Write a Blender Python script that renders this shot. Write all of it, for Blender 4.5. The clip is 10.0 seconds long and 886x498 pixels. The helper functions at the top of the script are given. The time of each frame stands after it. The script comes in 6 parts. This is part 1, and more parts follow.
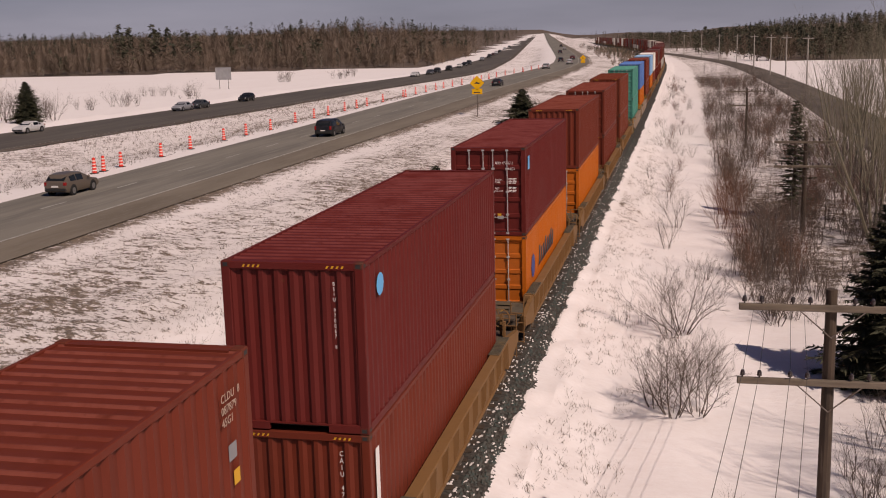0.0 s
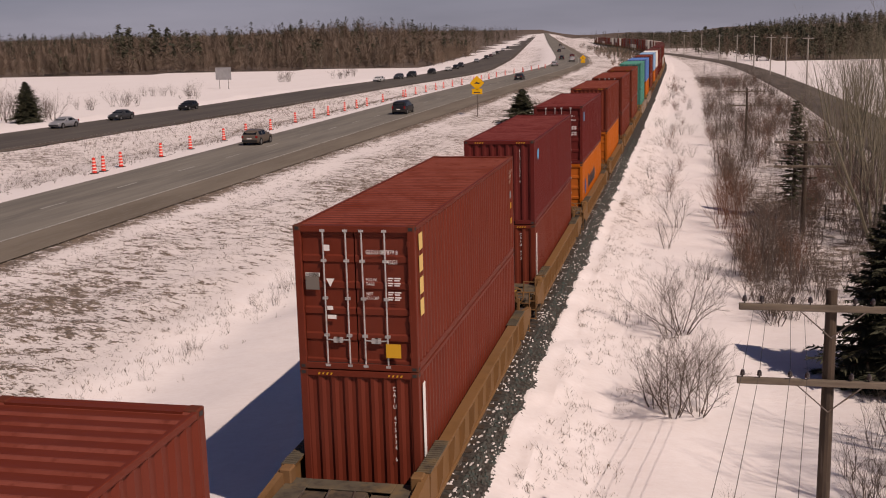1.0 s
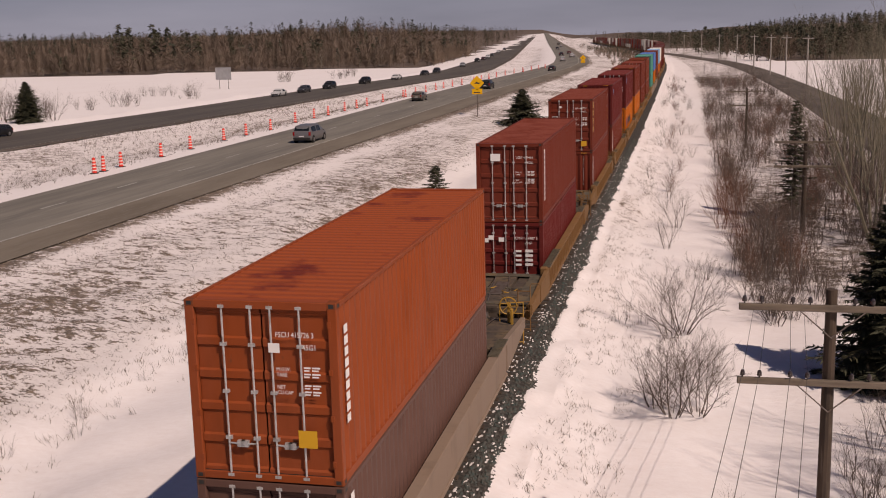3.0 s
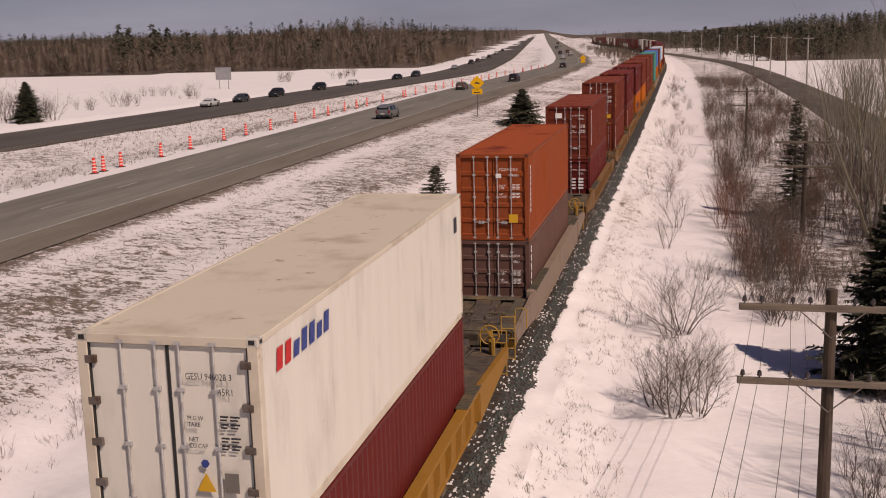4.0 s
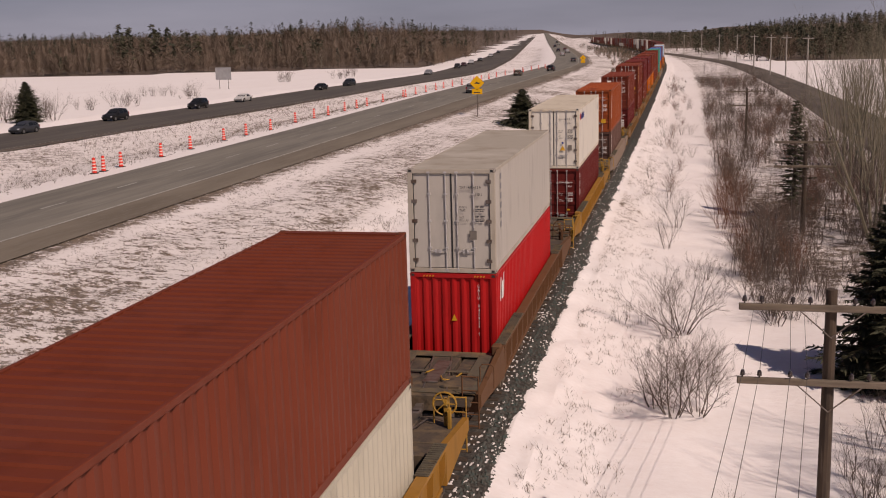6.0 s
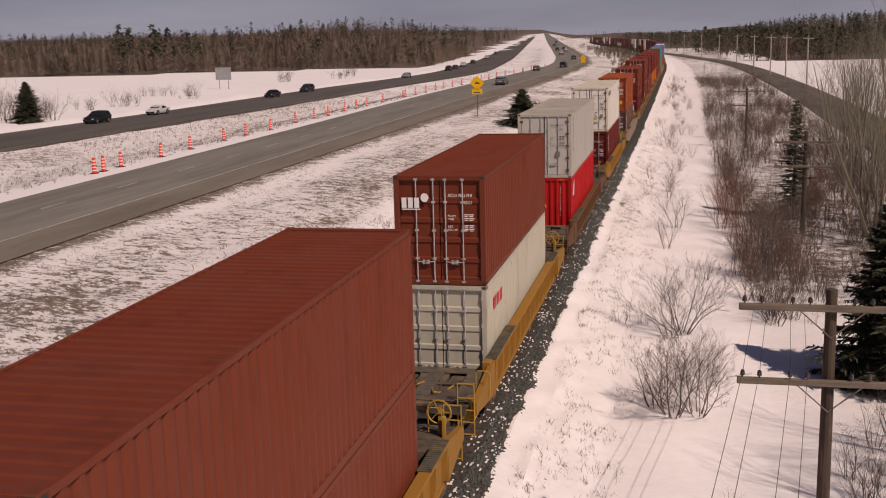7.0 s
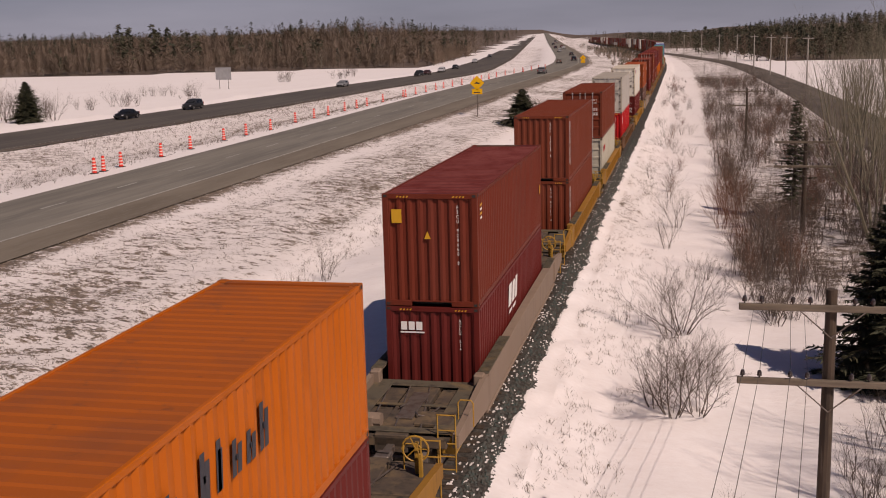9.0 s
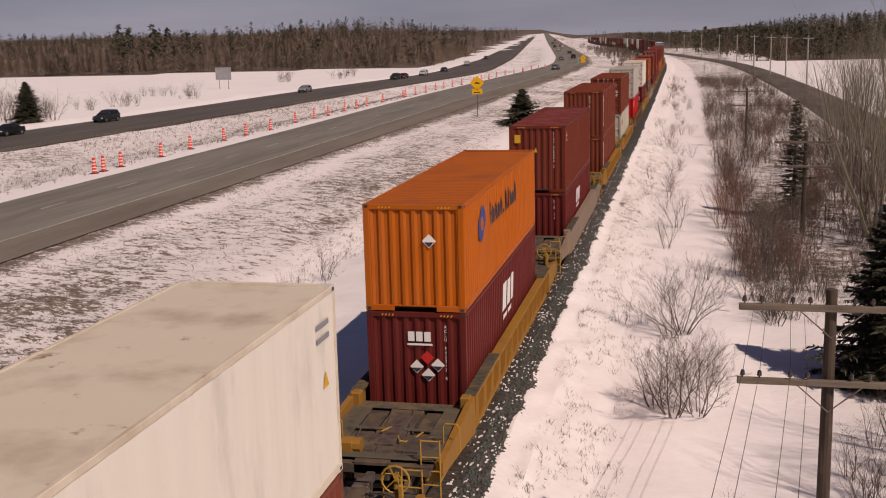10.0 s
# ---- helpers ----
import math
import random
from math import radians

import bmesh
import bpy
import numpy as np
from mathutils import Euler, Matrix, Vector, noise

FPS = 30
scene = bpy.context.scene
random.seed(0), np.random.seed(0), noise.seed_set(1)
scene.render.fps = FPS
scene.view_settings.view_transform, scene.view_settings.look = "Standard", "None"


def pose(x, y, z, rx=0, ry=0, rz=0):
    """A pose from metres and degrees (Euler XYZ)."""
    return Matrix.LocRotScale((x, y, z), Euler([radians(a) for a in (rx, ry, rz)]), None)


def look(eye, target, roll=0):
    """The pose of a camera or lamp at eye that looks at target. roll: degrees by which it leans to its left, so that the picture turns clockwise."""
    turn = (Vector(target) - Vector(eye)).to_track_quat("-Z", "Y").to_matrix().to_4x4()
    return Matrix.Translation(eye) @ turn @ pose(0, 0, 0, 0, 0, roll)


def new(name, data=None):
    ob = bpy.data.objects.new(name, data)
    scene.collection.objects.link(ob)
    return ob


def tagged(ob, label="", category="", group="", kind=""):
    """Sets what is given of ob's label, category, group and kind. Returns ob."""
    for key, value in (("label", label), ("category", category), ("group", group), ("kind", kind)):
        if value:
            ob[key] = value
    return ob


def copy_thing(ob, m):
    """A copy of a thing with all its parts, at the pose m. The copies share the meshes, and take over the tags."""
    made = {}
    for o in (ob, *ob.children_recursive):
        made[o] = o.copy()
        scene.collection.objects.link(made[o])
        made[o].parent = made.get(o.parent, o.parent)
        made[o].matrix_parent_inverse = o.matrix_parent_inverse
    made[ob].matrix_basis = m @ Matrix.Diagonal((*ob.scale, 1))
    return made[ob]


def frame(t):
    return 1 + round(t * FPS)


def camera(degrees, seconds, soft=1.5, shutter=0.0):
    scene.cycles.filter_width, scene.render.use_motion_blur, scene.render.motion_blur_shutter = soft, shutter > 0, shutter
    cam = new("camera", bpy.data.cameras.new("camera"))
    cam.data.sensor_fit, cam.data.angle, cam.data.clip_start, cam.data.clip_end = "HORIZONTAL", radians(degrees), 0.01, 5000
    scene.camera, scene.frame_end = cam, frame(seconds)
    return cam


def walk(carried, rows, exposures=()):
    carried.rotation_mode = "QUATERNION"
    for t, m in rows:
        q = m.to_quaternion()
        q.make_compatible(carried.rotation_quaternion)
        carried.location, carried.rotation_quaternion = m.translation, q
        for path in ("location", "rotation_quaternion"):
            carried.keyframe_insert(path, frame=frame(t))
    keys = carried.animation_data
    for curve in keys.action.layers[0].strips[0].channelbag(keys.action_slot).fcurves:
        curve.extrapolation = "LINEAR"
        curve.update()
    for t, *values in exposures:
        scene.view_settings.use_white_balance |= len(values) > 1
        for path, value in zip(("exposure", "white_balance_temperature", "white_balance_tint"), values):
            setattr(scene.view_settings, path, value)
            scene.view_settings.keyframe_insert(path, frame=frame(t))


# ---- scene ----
cam = camera(44.55, 10.0, soft=1.05, shutter=0.0)
EYE = pose(6.213, 0, 9.661, 78.941, 1.451, 12.482)
walk(cam, [(0, EYE), (10, EYE)], exposures=[(0, -0.36, 7450, 25), (10, -0.36, 7450, 25)])

# ---- light ----
SUN = Vector((5.2, -3.9, 7.0)).normalized()
sun_el = math.asin(SUN.z)
sun_rot = math.atan2(SUN.x, SUN.y)
world = bpy.data.worlds.new("sky")
scene.world = world
world.use_nodes = True
wn, wl = world.node_tree.nodes, world.node_tree.links
sky = wn.new("ShaderNodeTexSky")
sky.sky_type = "NISHITA"
sky.sun_disc = False
sky.sun_elevation, sky.sun_rotation = sun_el, sun_rot
sky.air_density, sky.dust_density, sky.ozone_density = 1.0, 1.0, 4.0
wn["Background"].inputs[1].default_value = 0.06
# thin grey cloud sheet over the blue
tc = wn.new("ShaderNodeTexCoord")
mp = wn.new("ShaderNodeMapping")
mp.inputs["Scale"].default_value = (1, 1, 6)
cn = wn.new("ShaderNodeTexNoise")
cn.inputs["Scale"].default_value, cn.inputs["Detail"].default_value = 2.2, 5
cr = wn.new("ShaderNodeValToRGB")
cr.color_ramp.elements[0].position, cr.color_ramp.elements[0].color = 0.35, (0.55, 0.55, 0.55, 1)
cr.color_ramp.elements[1].position, cr.color_ramp.elements[1].color = 0.7, (0.95, 0.95, 0.95, 1)
mx = wn.new("ShaderNodeMix")
mx.data_type = "RGBA"
mx.inputs["B"].default_value = (7.8, 8.5, 10.6, 1)
wl.new(tc.outputs["Generated"], mp.inputs["Vector"])
wl.new(mp.outputs[0], cn.inputs["Vector"])
wl.new(cn.outputs["Fac"], cr.inputs[0])
sp = wn.new("ShaderNodeSeparateXYZ")
hz = wn.new("ShaderNodeMapRange")
hz.inputs["From Min"].default_value, hz.inputs["From Max"].default_value = 0.0, 0.12
hz.inputs["To Min"].default_value, hz.inputs["To Max"].default_value = 1.0, 0.05
mm = wn.new("ShaderNodeMath")
mm.operation = "MULTIPLY"
wl.new(tc.outputs["Generated"], sp.inputs[0])
wl.new(sp.outputs["Z"], hz.inputs["Value"])
wl.new(cr.outputs[0], mm.inputs[0])
wl.new(hz.outputs[0], mm.inputs[1])
wl.new(mm.outputs[0], mx.inputs["Factor"])
dim = wn.new("ShaderNodeVectorMath")
dim.operation = "MULTIPLY"
dim.inputs[1].default_value = (0.26, 0.37, 0.58)
wl.new(sky.outputs[0], dim.inputs[0])
wl.new(dim.outputs[0], mx.inputs["A"])
wl.new(mx.outputs["Result"], wn["Background"].inputs[0])
sun = new("sun", bpy.data.lights.new("sun", "SUN"))
sun.data.energy, sun.data.angle, sun.data.color = 4.25, radians(0.55), (1.0, 0.93, 0.84)
sun.matrix_world = look(SUN * 100, (0, 0, 0))


# ---- materials ----
def mat(name, base, rough=0.7, metal=0.0, spec=0.5):
    m = bpy.data.materials.new(name)
    m.use_nodes = True
    b = m.node_tree.nodes["Principled BSDF"]
    b.inputs["Base Color"].default_value = (*base, 1)
    b.inputs["Roughness"].default_value, b.inputs["Metallic"].default_value = rough, metal
    b.inputs["Specular IOR Level"].default_value = spec
    return m


def vary(m, spots, scale=1.0, coord="Object", bump=0.0, bump_scale=20.0, stretch=(1, 1, 1), rand=0.0):
    """Mixes colours over the base by noise: spots = [(colour, noise scale, low, high), ...]; adds fine relief."""
    n, l = m.node_tree.nodes, m.node_tree.links
    b = n["Principled BSDF"]
    t = n.new("ShaderNodeTexCoord")
    mapn = n.new("ShaderNodeMapping")
    mapn.inputs["Scale"].default_value = stretch
    l.new(t.outputs[coord], mapn.inputs["Vector"])
    vec = mapn.outputs[0]
    info = n.new("ShaderNodeObjectInfo")
    off = n.new("ShaderNodeVectorMath")
    off.operation = "MULTIPLY_ADD"
    comb = n.new("ShaderNodeCombineXYZ")
    mul = n.new("ShaderNodeMath")
    mul.operation = "MULTIPLY"
    mul.inputs[1].default_value = 40.0 if coord == "Object" and rand >= 0 else 0.0
    l.new(info.outputs["Random"], mul.inputs[0])
    l.new(mul.outputs[0], comb.inputs[0])
    l.new(mul.outputs[0], comb.inputs[1])
    off.inputs[1].default_value = (1, 1, 1)
    l.new(vec, off.inputs[0])
    l.new(comb.outputs[0], off.inputs[2])
    vec = off.outputs[0]
    col = None
    for c, s, lo, hi in spots:
        no = n.new("ShaderNodeTexNoise")
        no.inputs["Scale"].default_value, no.inputs["Detail"].default_value = s * scale, 6
        no.inputs["Roughness"].default_value = 0.6
        l.new(vec, no.inputs["Vector"])
        r = n.new("ShaderNodeMapRange")
        r.inputs["From Min"].default_value, r.inputs["From Max"].default_value = lo, hi
        l.new(no.outputs["Fac"], r.inputs["Value"])
        x = n.new("ShaderNodeMix")
        x.data_type = "RGBA"
        if col is None:
            x.inputs["A"].default_value = b.inputs["Base Color"].default_value
        else:
            l.new(col, x.inputs["A"])
        x.inputs["B"].default_value = (*c, 1)
        l.new(r.outputs[0], x.inputs["Factor"])
        col = x.outputs["Result"]
    if rand > 0:
        hs = n.new("ShaderNodeHueSaturation")
        rr = n.new("ShaderNodeMapRange")
        rr.inputs["To Min"].default_value, rr.inputs["To Max"].default_value = 1 - rand, 1 + rand
        l.new(info.outputs["Random"], rr.inputs["Value"])
        l.new(rr.outputs[0], hs.inputs["Value"])
        if col is None:
            hs.inputs["Color"].default_value = b.inputs["Base Color"].default_value
        else:
            l.new(col, hs.inputs["Color"])
        col = hs.outputs[0]
    if col is not None:
        l.new(col, b.inputs["Base Color"])
    if bump:
        no = n.new("ShaderNodeTexNoise")
        no.inputs["Scale"].default_value, no.inputs["Detail"].default_value = bump_scale, 5
        l.new(vec, no.inputs["Vector"])
        bp = n.new("ShaderNodeBump")
        bp.inputs["Strength"].default_value, bp.inputs["Distance"].default_value = 0.6, bump
        l.new(no.outputs["Fac"], bp.inputs["Height"])
        l.new(bp.outputs[0], b.inputs["Normal"])
    return m


def paint(name, c, fade=0.5, rust=0.3, rough=0.55):
    """Weathered steel paint: chalky fading, vertical dirt runs, rust freckles."""
    g = sum(c) / 3
    pale = tuple(x * 0.88 + (g * 1.1 + 0.03) * 0.14 for x in c)
    dark = tuple(x * 0.62 for x in c)
    m = mat(name, c, rough, 0, 0.16)
    return vary(m, [(pale, 0.7, 0.42, 0.42 + 0.5 / (fade + 0.3)), (dark, 1.6, 0.52, 0.95),
                    ((0.12, 0.05, 0.025), 7.0, 0.74 - 0.08 * rust, 0.82)], bump=0.004, bump_scale=9,
                stretch=(1, 1, 0.35))


M = {}
M["maroon"] = paint("maroon paint", (0.118, 0.015, 0.012))
M["oxide"] = paint("red oxide paint", (0.145, 0.026, 0.013))
M["brick"] = paint("brick red paint", (0.158, 0.034, 0.016), 0.7)
M["rust"] = paint("orange brown paint", (0.27, 0.057, 0.015), 0.7, 0.8)
M["orange"] = paint("orange paint", (0.45, 0.105, 0.006), 0.5, 0.5)
M["red"] = paint("bright red paint", (0.4, 0.01, 0.01), 0.2, 0.1)
M["white"] = paint("white reefer paint", (0.7, 0.66, 0.58), 0.2, 0.5)
M["grey"] = paint("pale grey reefer paint", (0.46, 0.43, 0.385), 0.3, 0.5)
M["cream"] = paint("cream grey paint", (0.44, 0.41, 0.33), 0.3, 0.8)
M["stained"] = vary(mat("stained maroon roof", (0.115, 0.018, 0.015), 0.6, 0, 0.25), [((0.10, 0.085, 0.055), 0.16, 0.56, 0.64), ((0.09, 0.012, 0.012), 1.5, 0.55, 0.8)], bump=0.003)
M["spotted"] = vary(mat("rust-spotted orange roof", (0.30, 0.066, 0.022), 0.6, 0, 0.25), [((0.15, 0.025, 0.015), 0.55, 0.58, 0.66), ((0.22, 0.04, 0.018), 3.5, 0.6, 0.75)], bump=0.003)
M["dullorange"] = vary(mat("dulled orange roof", (0.36, 0.088, 0.014), 0.65, 0, 0.2), [((0.27, 0.075, 0.022), 0.5, 0.45, 0.65), ((0.17, 0.06, 0.025), 2.2, 0.62, 0.75)], bump=0.003)
M["dirtywhite"] = vary(mat("grimy white roof", (0.62, 0.55, 0.44), 0.6, 0, 0.25), [((0.42, 0.34, 0.25), 0.9, 0.5, 0.75), ((0.25, 0.15, 0.08), 2.6, 0.64, 0.74)], bump=0.003)
M["dirtygrey"] = vary(mat("grimy grey roof", (0.40, 0.36, 0.30), 0.6, 0, 0.25), [((0.30, 0.25, 0.19), 0.9, 0.5, 0.75), ((0.50, 0.46, 0.40), 0.5, 0.5, 0.7)], bump=0.003)
M["teal"] = paint("teal paint", (0.05, 0.22, 0.17))
M["blue"] = paint("blue paint", (0.07, 0.16, 0.40))
M["sky"] = paint("pale blue paint", (0.20, 0.36, 0.55))
M["brownx"] = paint("grey brown paint", (0.12, 0.062, 0.048), 0.8)
M["wellyellow"] = paint("dirty yellow car paint", (0.29, 0.140, 0.024), 0.6, 1.5, 0.7)
M["welltan"] = paint("faded tan car paint", (0.2, 0.105, 0.042), 0.9, 1.5, 0.75)
M["wellbrown"] = paint("brown car paint", (0.13, 0.062, 0.03), 0.8, 1.2, 0.75)
M["wellgrey"] = paint("grey pink car paint", (0.24, 0.175, 0.13), 0.8, 1.0, 0.75)
M["tread"] = vary(mat("worn grey-green tread steel", (0.095, 0.080, 0.055), 0.75), [((0.20, 0.13, 0.055), 1.3, 0.5, 0.75), ((0.05, 0.04, 0.03), 4, 0.5, 0.7)], bump=0.003)
M["deck"] = vary(mat("grimy deck steel", (0.075, 0.055, 0.04), 0.8), [((0.16, 0.11, 0.06), 1.5, 0.45, 0.7), ((0.03, 0.025, 0.02), 4, 0.5, 0.7)], bump=0.004)
M["yellow"] = vary(mat("safety yellow", (0.40, 0.22, 0.03), 0.6), [((0.18, 0.10, 0.03), 3, 0.5, 0.8)])
M["steel"] = vary(mat("worn steel", (0.20, 0.17, 0.15), 0.5, 0.6), [((0.10, 0.06, 0.04), 5, 0.45, 0.7)])
M["galv"] = vary(mat("galvanised bar", (0.55, 0.54, 0.53), 0.45, 0.5), [((0.28, 0.24, 0.21), 6, 0.5, 0.75)])
M["black"] = mat("black rubber and recess shade", (0.02, 0.02, 0.02), 0.7)
M["whitemark"] = mat("white marking", (0.78, 0.76, 0.73), 0.6)
M["darkmark"] = mat("dark marking", (0.03, 0.03, 0.04), 0.6)
M["bluemark"] = mat("blue marking", (0.03, 0.05, 0.22), 0.6)
M["bluedisc"] = mat("sky blue sticker", (0.10, 0.42, 0.75), 0.5)
M["redmark"] = mat("red marking", (0.55, 0.02, 0.02), 0.6)
M["yellowmark"] = mat("yellow marking", (0.62, 0.33, 0.015), 0.6)
M["asphalt"] = vary(mat("salt-bleached asphalt", (0.20, 0.185, 0.155), 0.85), [((0.145, 0.135, 0.115), 0.45, 0.42, 0.6), ((0.25, 0.235, 0.20), 3.0, 0.5, 0.8)],
                    bump=0.004, bump_scale=40, stretch=(1, 0.06, 1), rand=-1)
M["wetasphalt"] = vary(mat("dark damp asphalt", (0.105, 0.092, 0.074), 0.7), [((0.07, 0.06, 0.05), 0.4, 0.42, 0.6), ((0.15, 0.135, 0.11), 2.0, 0.5, 0.75)], bump=0.004, bump_scale=40, stretch=(1, 0.05, 1), rand=-1)
M["shoulder"] = vary(mat("gravel-strewn shoulder asphalt", (0.20, 0.17, 0.13), 0.9), [((0.14, 0.115, 0.085), 0.4, 0.4, 0.65), ((0.20, 0.18, 0.15), 5.0, 0.5, 0.8)],
                     bump=0.006, bump_scale=30, stretch=(1, 0.15, 1), rand=-1)
M["line"] = vary(mat("worn road paint", (0.42, 0.41, 0.38), 0.8), [((0.2, 0.195, 0.18), 1.5, 0.48, 0.75)], rand=-1)
M["gravelroad"] = vary(mat("damp gravel road", (0.12, 0.098, 0.078), 0.9), [((0.075, 0.06, 0.048), 0.5, 0.4, 0.6), ((0.19, 0.17, 0.15), 1.2, 0.55, 0.8)], bump=0.02,
                       bump_scale=12, stretch=(1, 0.12, 1), rand=-1)
M["ballast"] = vary(mat("ballast stone", (0.066, 0.058, 0.049), 0.9), [((0.022, 0.019, 0.016), 9, 0.42, 0.6), ((0.15, 0.135, 0.115), 14, 0.58, 0.78)], bump=0.05, bump_scale=14, rand=-1)
M["stone"] = vary(mat("crushed stone", (0.088, 0.078, 0.067), 0.9), [((0.04, 0.065, 0.06), 6, 0.4, 0.65)])
M["wood"] = vary(mat("weathered pole timber", (0.065, 0.043, 0.028), 0.85), [((0.03, 0.02, 0.014), 6, 0.4, 0.65), ((0.15, 0.115, 0.085), 14, 0.6, 0.8)], stretch=(1, 1, 0.12), bump=0.006)
M["armwood"] = vary(mat("sun-bleached arm timber", (0.17, 0.135, 0.10), 0.85), [((0.09, 0.068, 0.05), 8, 0.4, 0.7)], stretch=(0.15, 1, 1), bump=0.004)
M["palepole"] = vary(mat("pale grey pole timber", (0.40, 0.37, 0.33), 0.85), [((0.28, 0.25, 0.22), 2, 0.4, 0.7)])
M["bark"] = vary(mat("grey brown twig bark", (0.10, 0.075, 0.062), 0.9), [((0.16, 0.125, 0.10), 2, 0.45, 0.7)])
M["redbark"] = mat("reddish brown twigs", (0.16, 0.075, 0.045), 0.9)
M["palebark"] = vary(mat("pale aspen bark", (0.19, 0.165, 0.115), 0.85), [((0.09, 0.10, 0.07), 3, 0.5, 0.7)])
M["straw"] = vary(mat("dry straw grass", (0.16, 0.112, 0.068), 0.9), [((0.09, 0.06, 0.038), 0.8, 0.4, 0.6)])
M["needle"] = vary(mat("dark spruce needles", (0.038, 0.042, 0.022), 0.85), [((0.075, 0.068, 0.03), 1.2, 0.45, 0.7)])
M["wire"] = mat("old line wire", (0.10, 0.085, 0.07), 0.6, 0.4)
M["glassins"] = mat("dark glass insulator", (0.05, 0.04, 0.04), 0.15)
M["cone"] = mat("fluorescent orange plastic", (0.78, 0.05, 0.03), 0.5)
M["coneband"] = mat("white reflective band", (0.85, 0.75, 0.70), 0.4)
M["signyellow"] = mat("yellow sign sheet", (0.88, 0.46, 0.0), 0.5)
M["signgrey"] = vary(mat("sign back aluminium", (0.42, 0.42, 0.42), 0.5, 0.2), [((0.34, 0.34, 0.34), 0.5, 0.4, 0.6)])
M["glass"] = mat("dark vehicle glass", (0.015, 0.018, 0.02), 0.08)
M["tyre"] = mat("tyre rubber", (0.018, 0.018, 0.018), 0.85)
M["taillight"] = mat("tail lamp plastic", (0.30, 0.01, 0.01), 0.25)
M["headlight"] = mat("headlamp glass", (0.6, 0.62, 0.65), 0.15)
M["chrome"] = mat("alloy", (0.45, 0.45, 0.46), 0.3, 0.9)


def snow_material(name):
    """Old snow with straw showing through; the attribute cover says how much."""
    m = mat(name, (0.82, 0.80, 0.80), 0.75, 0, 0.3)
    n, l = m.node_tree.nodes, m.node_tree.links
    b = n["Principled BSDF"]
    g = n.new("ShaderNodeNewGeometry")

    def noi(s, stretch, detail=6, rough=0.62):
        mp_ = n.new("ShaderNodeMapping")
        mp_.inputs["Scale"].default_value = stretch
        l.new(g.outputs["Position"], mp_.inputs["Vector"])
        no = n.new("ShaderNodeTexNoise")
        no.inputs["Scale"].default_value, no.inputs["Detail"].default_value, no.inputs["Roughness"].default_value = s, detail, rough
        l.new(mp_.outputs[0], no.inputs["Vector"])
        return no.outputs["Fac"]

    def mad(a, k, c):
        x = n.new("ShaderNodeMath")
        x.operation = "MULTIPLY_ADD"
        l.new(a, x.inputs[0])
        x.inputs[1].default_value = k
        if isinstance(c, float):
            x.inputs[2].default_value = c
        else:
            l.new(c, x.inputs[2])
        return x.outputs[0]

    big, mid, small = noi(0.11, (1, 0.40, 1)), noi(1.7, (0.62, 1, 1), 7, 0.74), noi(6.5, (0.62, 1, 1), 5, 0.74)
    lumps = mad(small, 0.84, mad(mid, 0.96, mad(big, 0.55, 0.0)))
    cov = n.new("ShaderNodeAttribute")
    cov.attribute_name = "cover"
    field = mad(cov.outputs["Fac"], 0.42, lumps)
    r = n.new("ShaderNodeMapRange")
    r.inputs["From Min"].default_value, r.inputs["From Max"].default_value = 1.592, 1.635
    r.inputs["To Max"].default_value = 0.92
    l.new(field, r.inputs["Value"])
    # the darkest straw tone also paints in shadows of snow lumps and grass clumps
    straw = n.new("ShaderNodeMix")
    straw.data_type = "RGBA"
    straw.inputs["A"].default_value, straw.inputs["B"].default_value = (0.035, 0.024, 0.016, 1), (0.25, 0.175, 0.11, 1)
    rs = n.new("ShaderNodeMapRange")
    rs.inputs["From Min"].default_value, rs.inputs["From Max"].default_value = 0.32, 0.68
    l.new(noi(5, (1, 1, 1)), rs.inputs["Value"])
    l.new(rs.outputs[0], straw.inputs["Factor"])
    old = n.new("ShaderNodeMix")
    old.data_type = "RGBA"
    old.inputs["A"].default_value, old.inputs["B"].default_value = (0.87, 0.83, 0.82, 1), (0.80, 0.745, 0.725, 1)
    ro = n.new("ShaderNodeMapRange")
    ro.inputs["From Min"].default_value, ro.inputs["From Max"].default_value = 1.10, 1.55
    l.new(field, ro.inputs["Value"])
    l.new(ro.outputs[0], old.inputs["Factor"])
    mixc = n.new("ShaderNodeMix")
    mixc.data_type = "RGBA"
    l.new(old.outputs["Result"], mixc.inputs["A"])
    l.new(r.outputs[0], mixc.inputs["Factor"])
    l.new(straw.outputs["Result"], mixc.inputs["B"])
    l.new(mixc.outputs["Result"], b.inputs["Base Color"])
    bp = n.new("ShaderNodeBump")
    bp.inputs["Distance"].default_value = 0.11
    rb = n.new("ShaderNodeMapRange")
    rb.inputs["From Min"].default_value, rb.inputs["From Max"].default_value = 0.25, 0.9
    rb.inputs["To Min"].default_value, rb.inputs["To Max"].default_value = 0.13, 0.95
    l.new(cov.outputs["Fac"], rb.inputs["Value"])
    l.new(rb.outputs[0], bp.inputs["Strength"])
    l.new(lumps, bp.inputs["Height"])
    l.new(bp.outputs[0], b.inputs["Normal"])
    return m


M["snow"] = snow_material("old drifted snow")
M["patchsnow"] = vary(mat("thin crusted snow", (0.72, 0.68, 0.66), 0.75, 0, 0.3), [((0.45, 0.41, 0.38), 3, 0.45, 0.7)], bump=0.01, rand=-1)
M["forestfloor"] = vary(mat("brown wooded ground", (0.105, 0.075, 0.058), 0.95), [((0.15, 0.11, 0.085), 0.05, 0.4, 0.6), ((0.055, 0.05, 0.036), 0.12, 0.5, 0.7)], rand=-1)


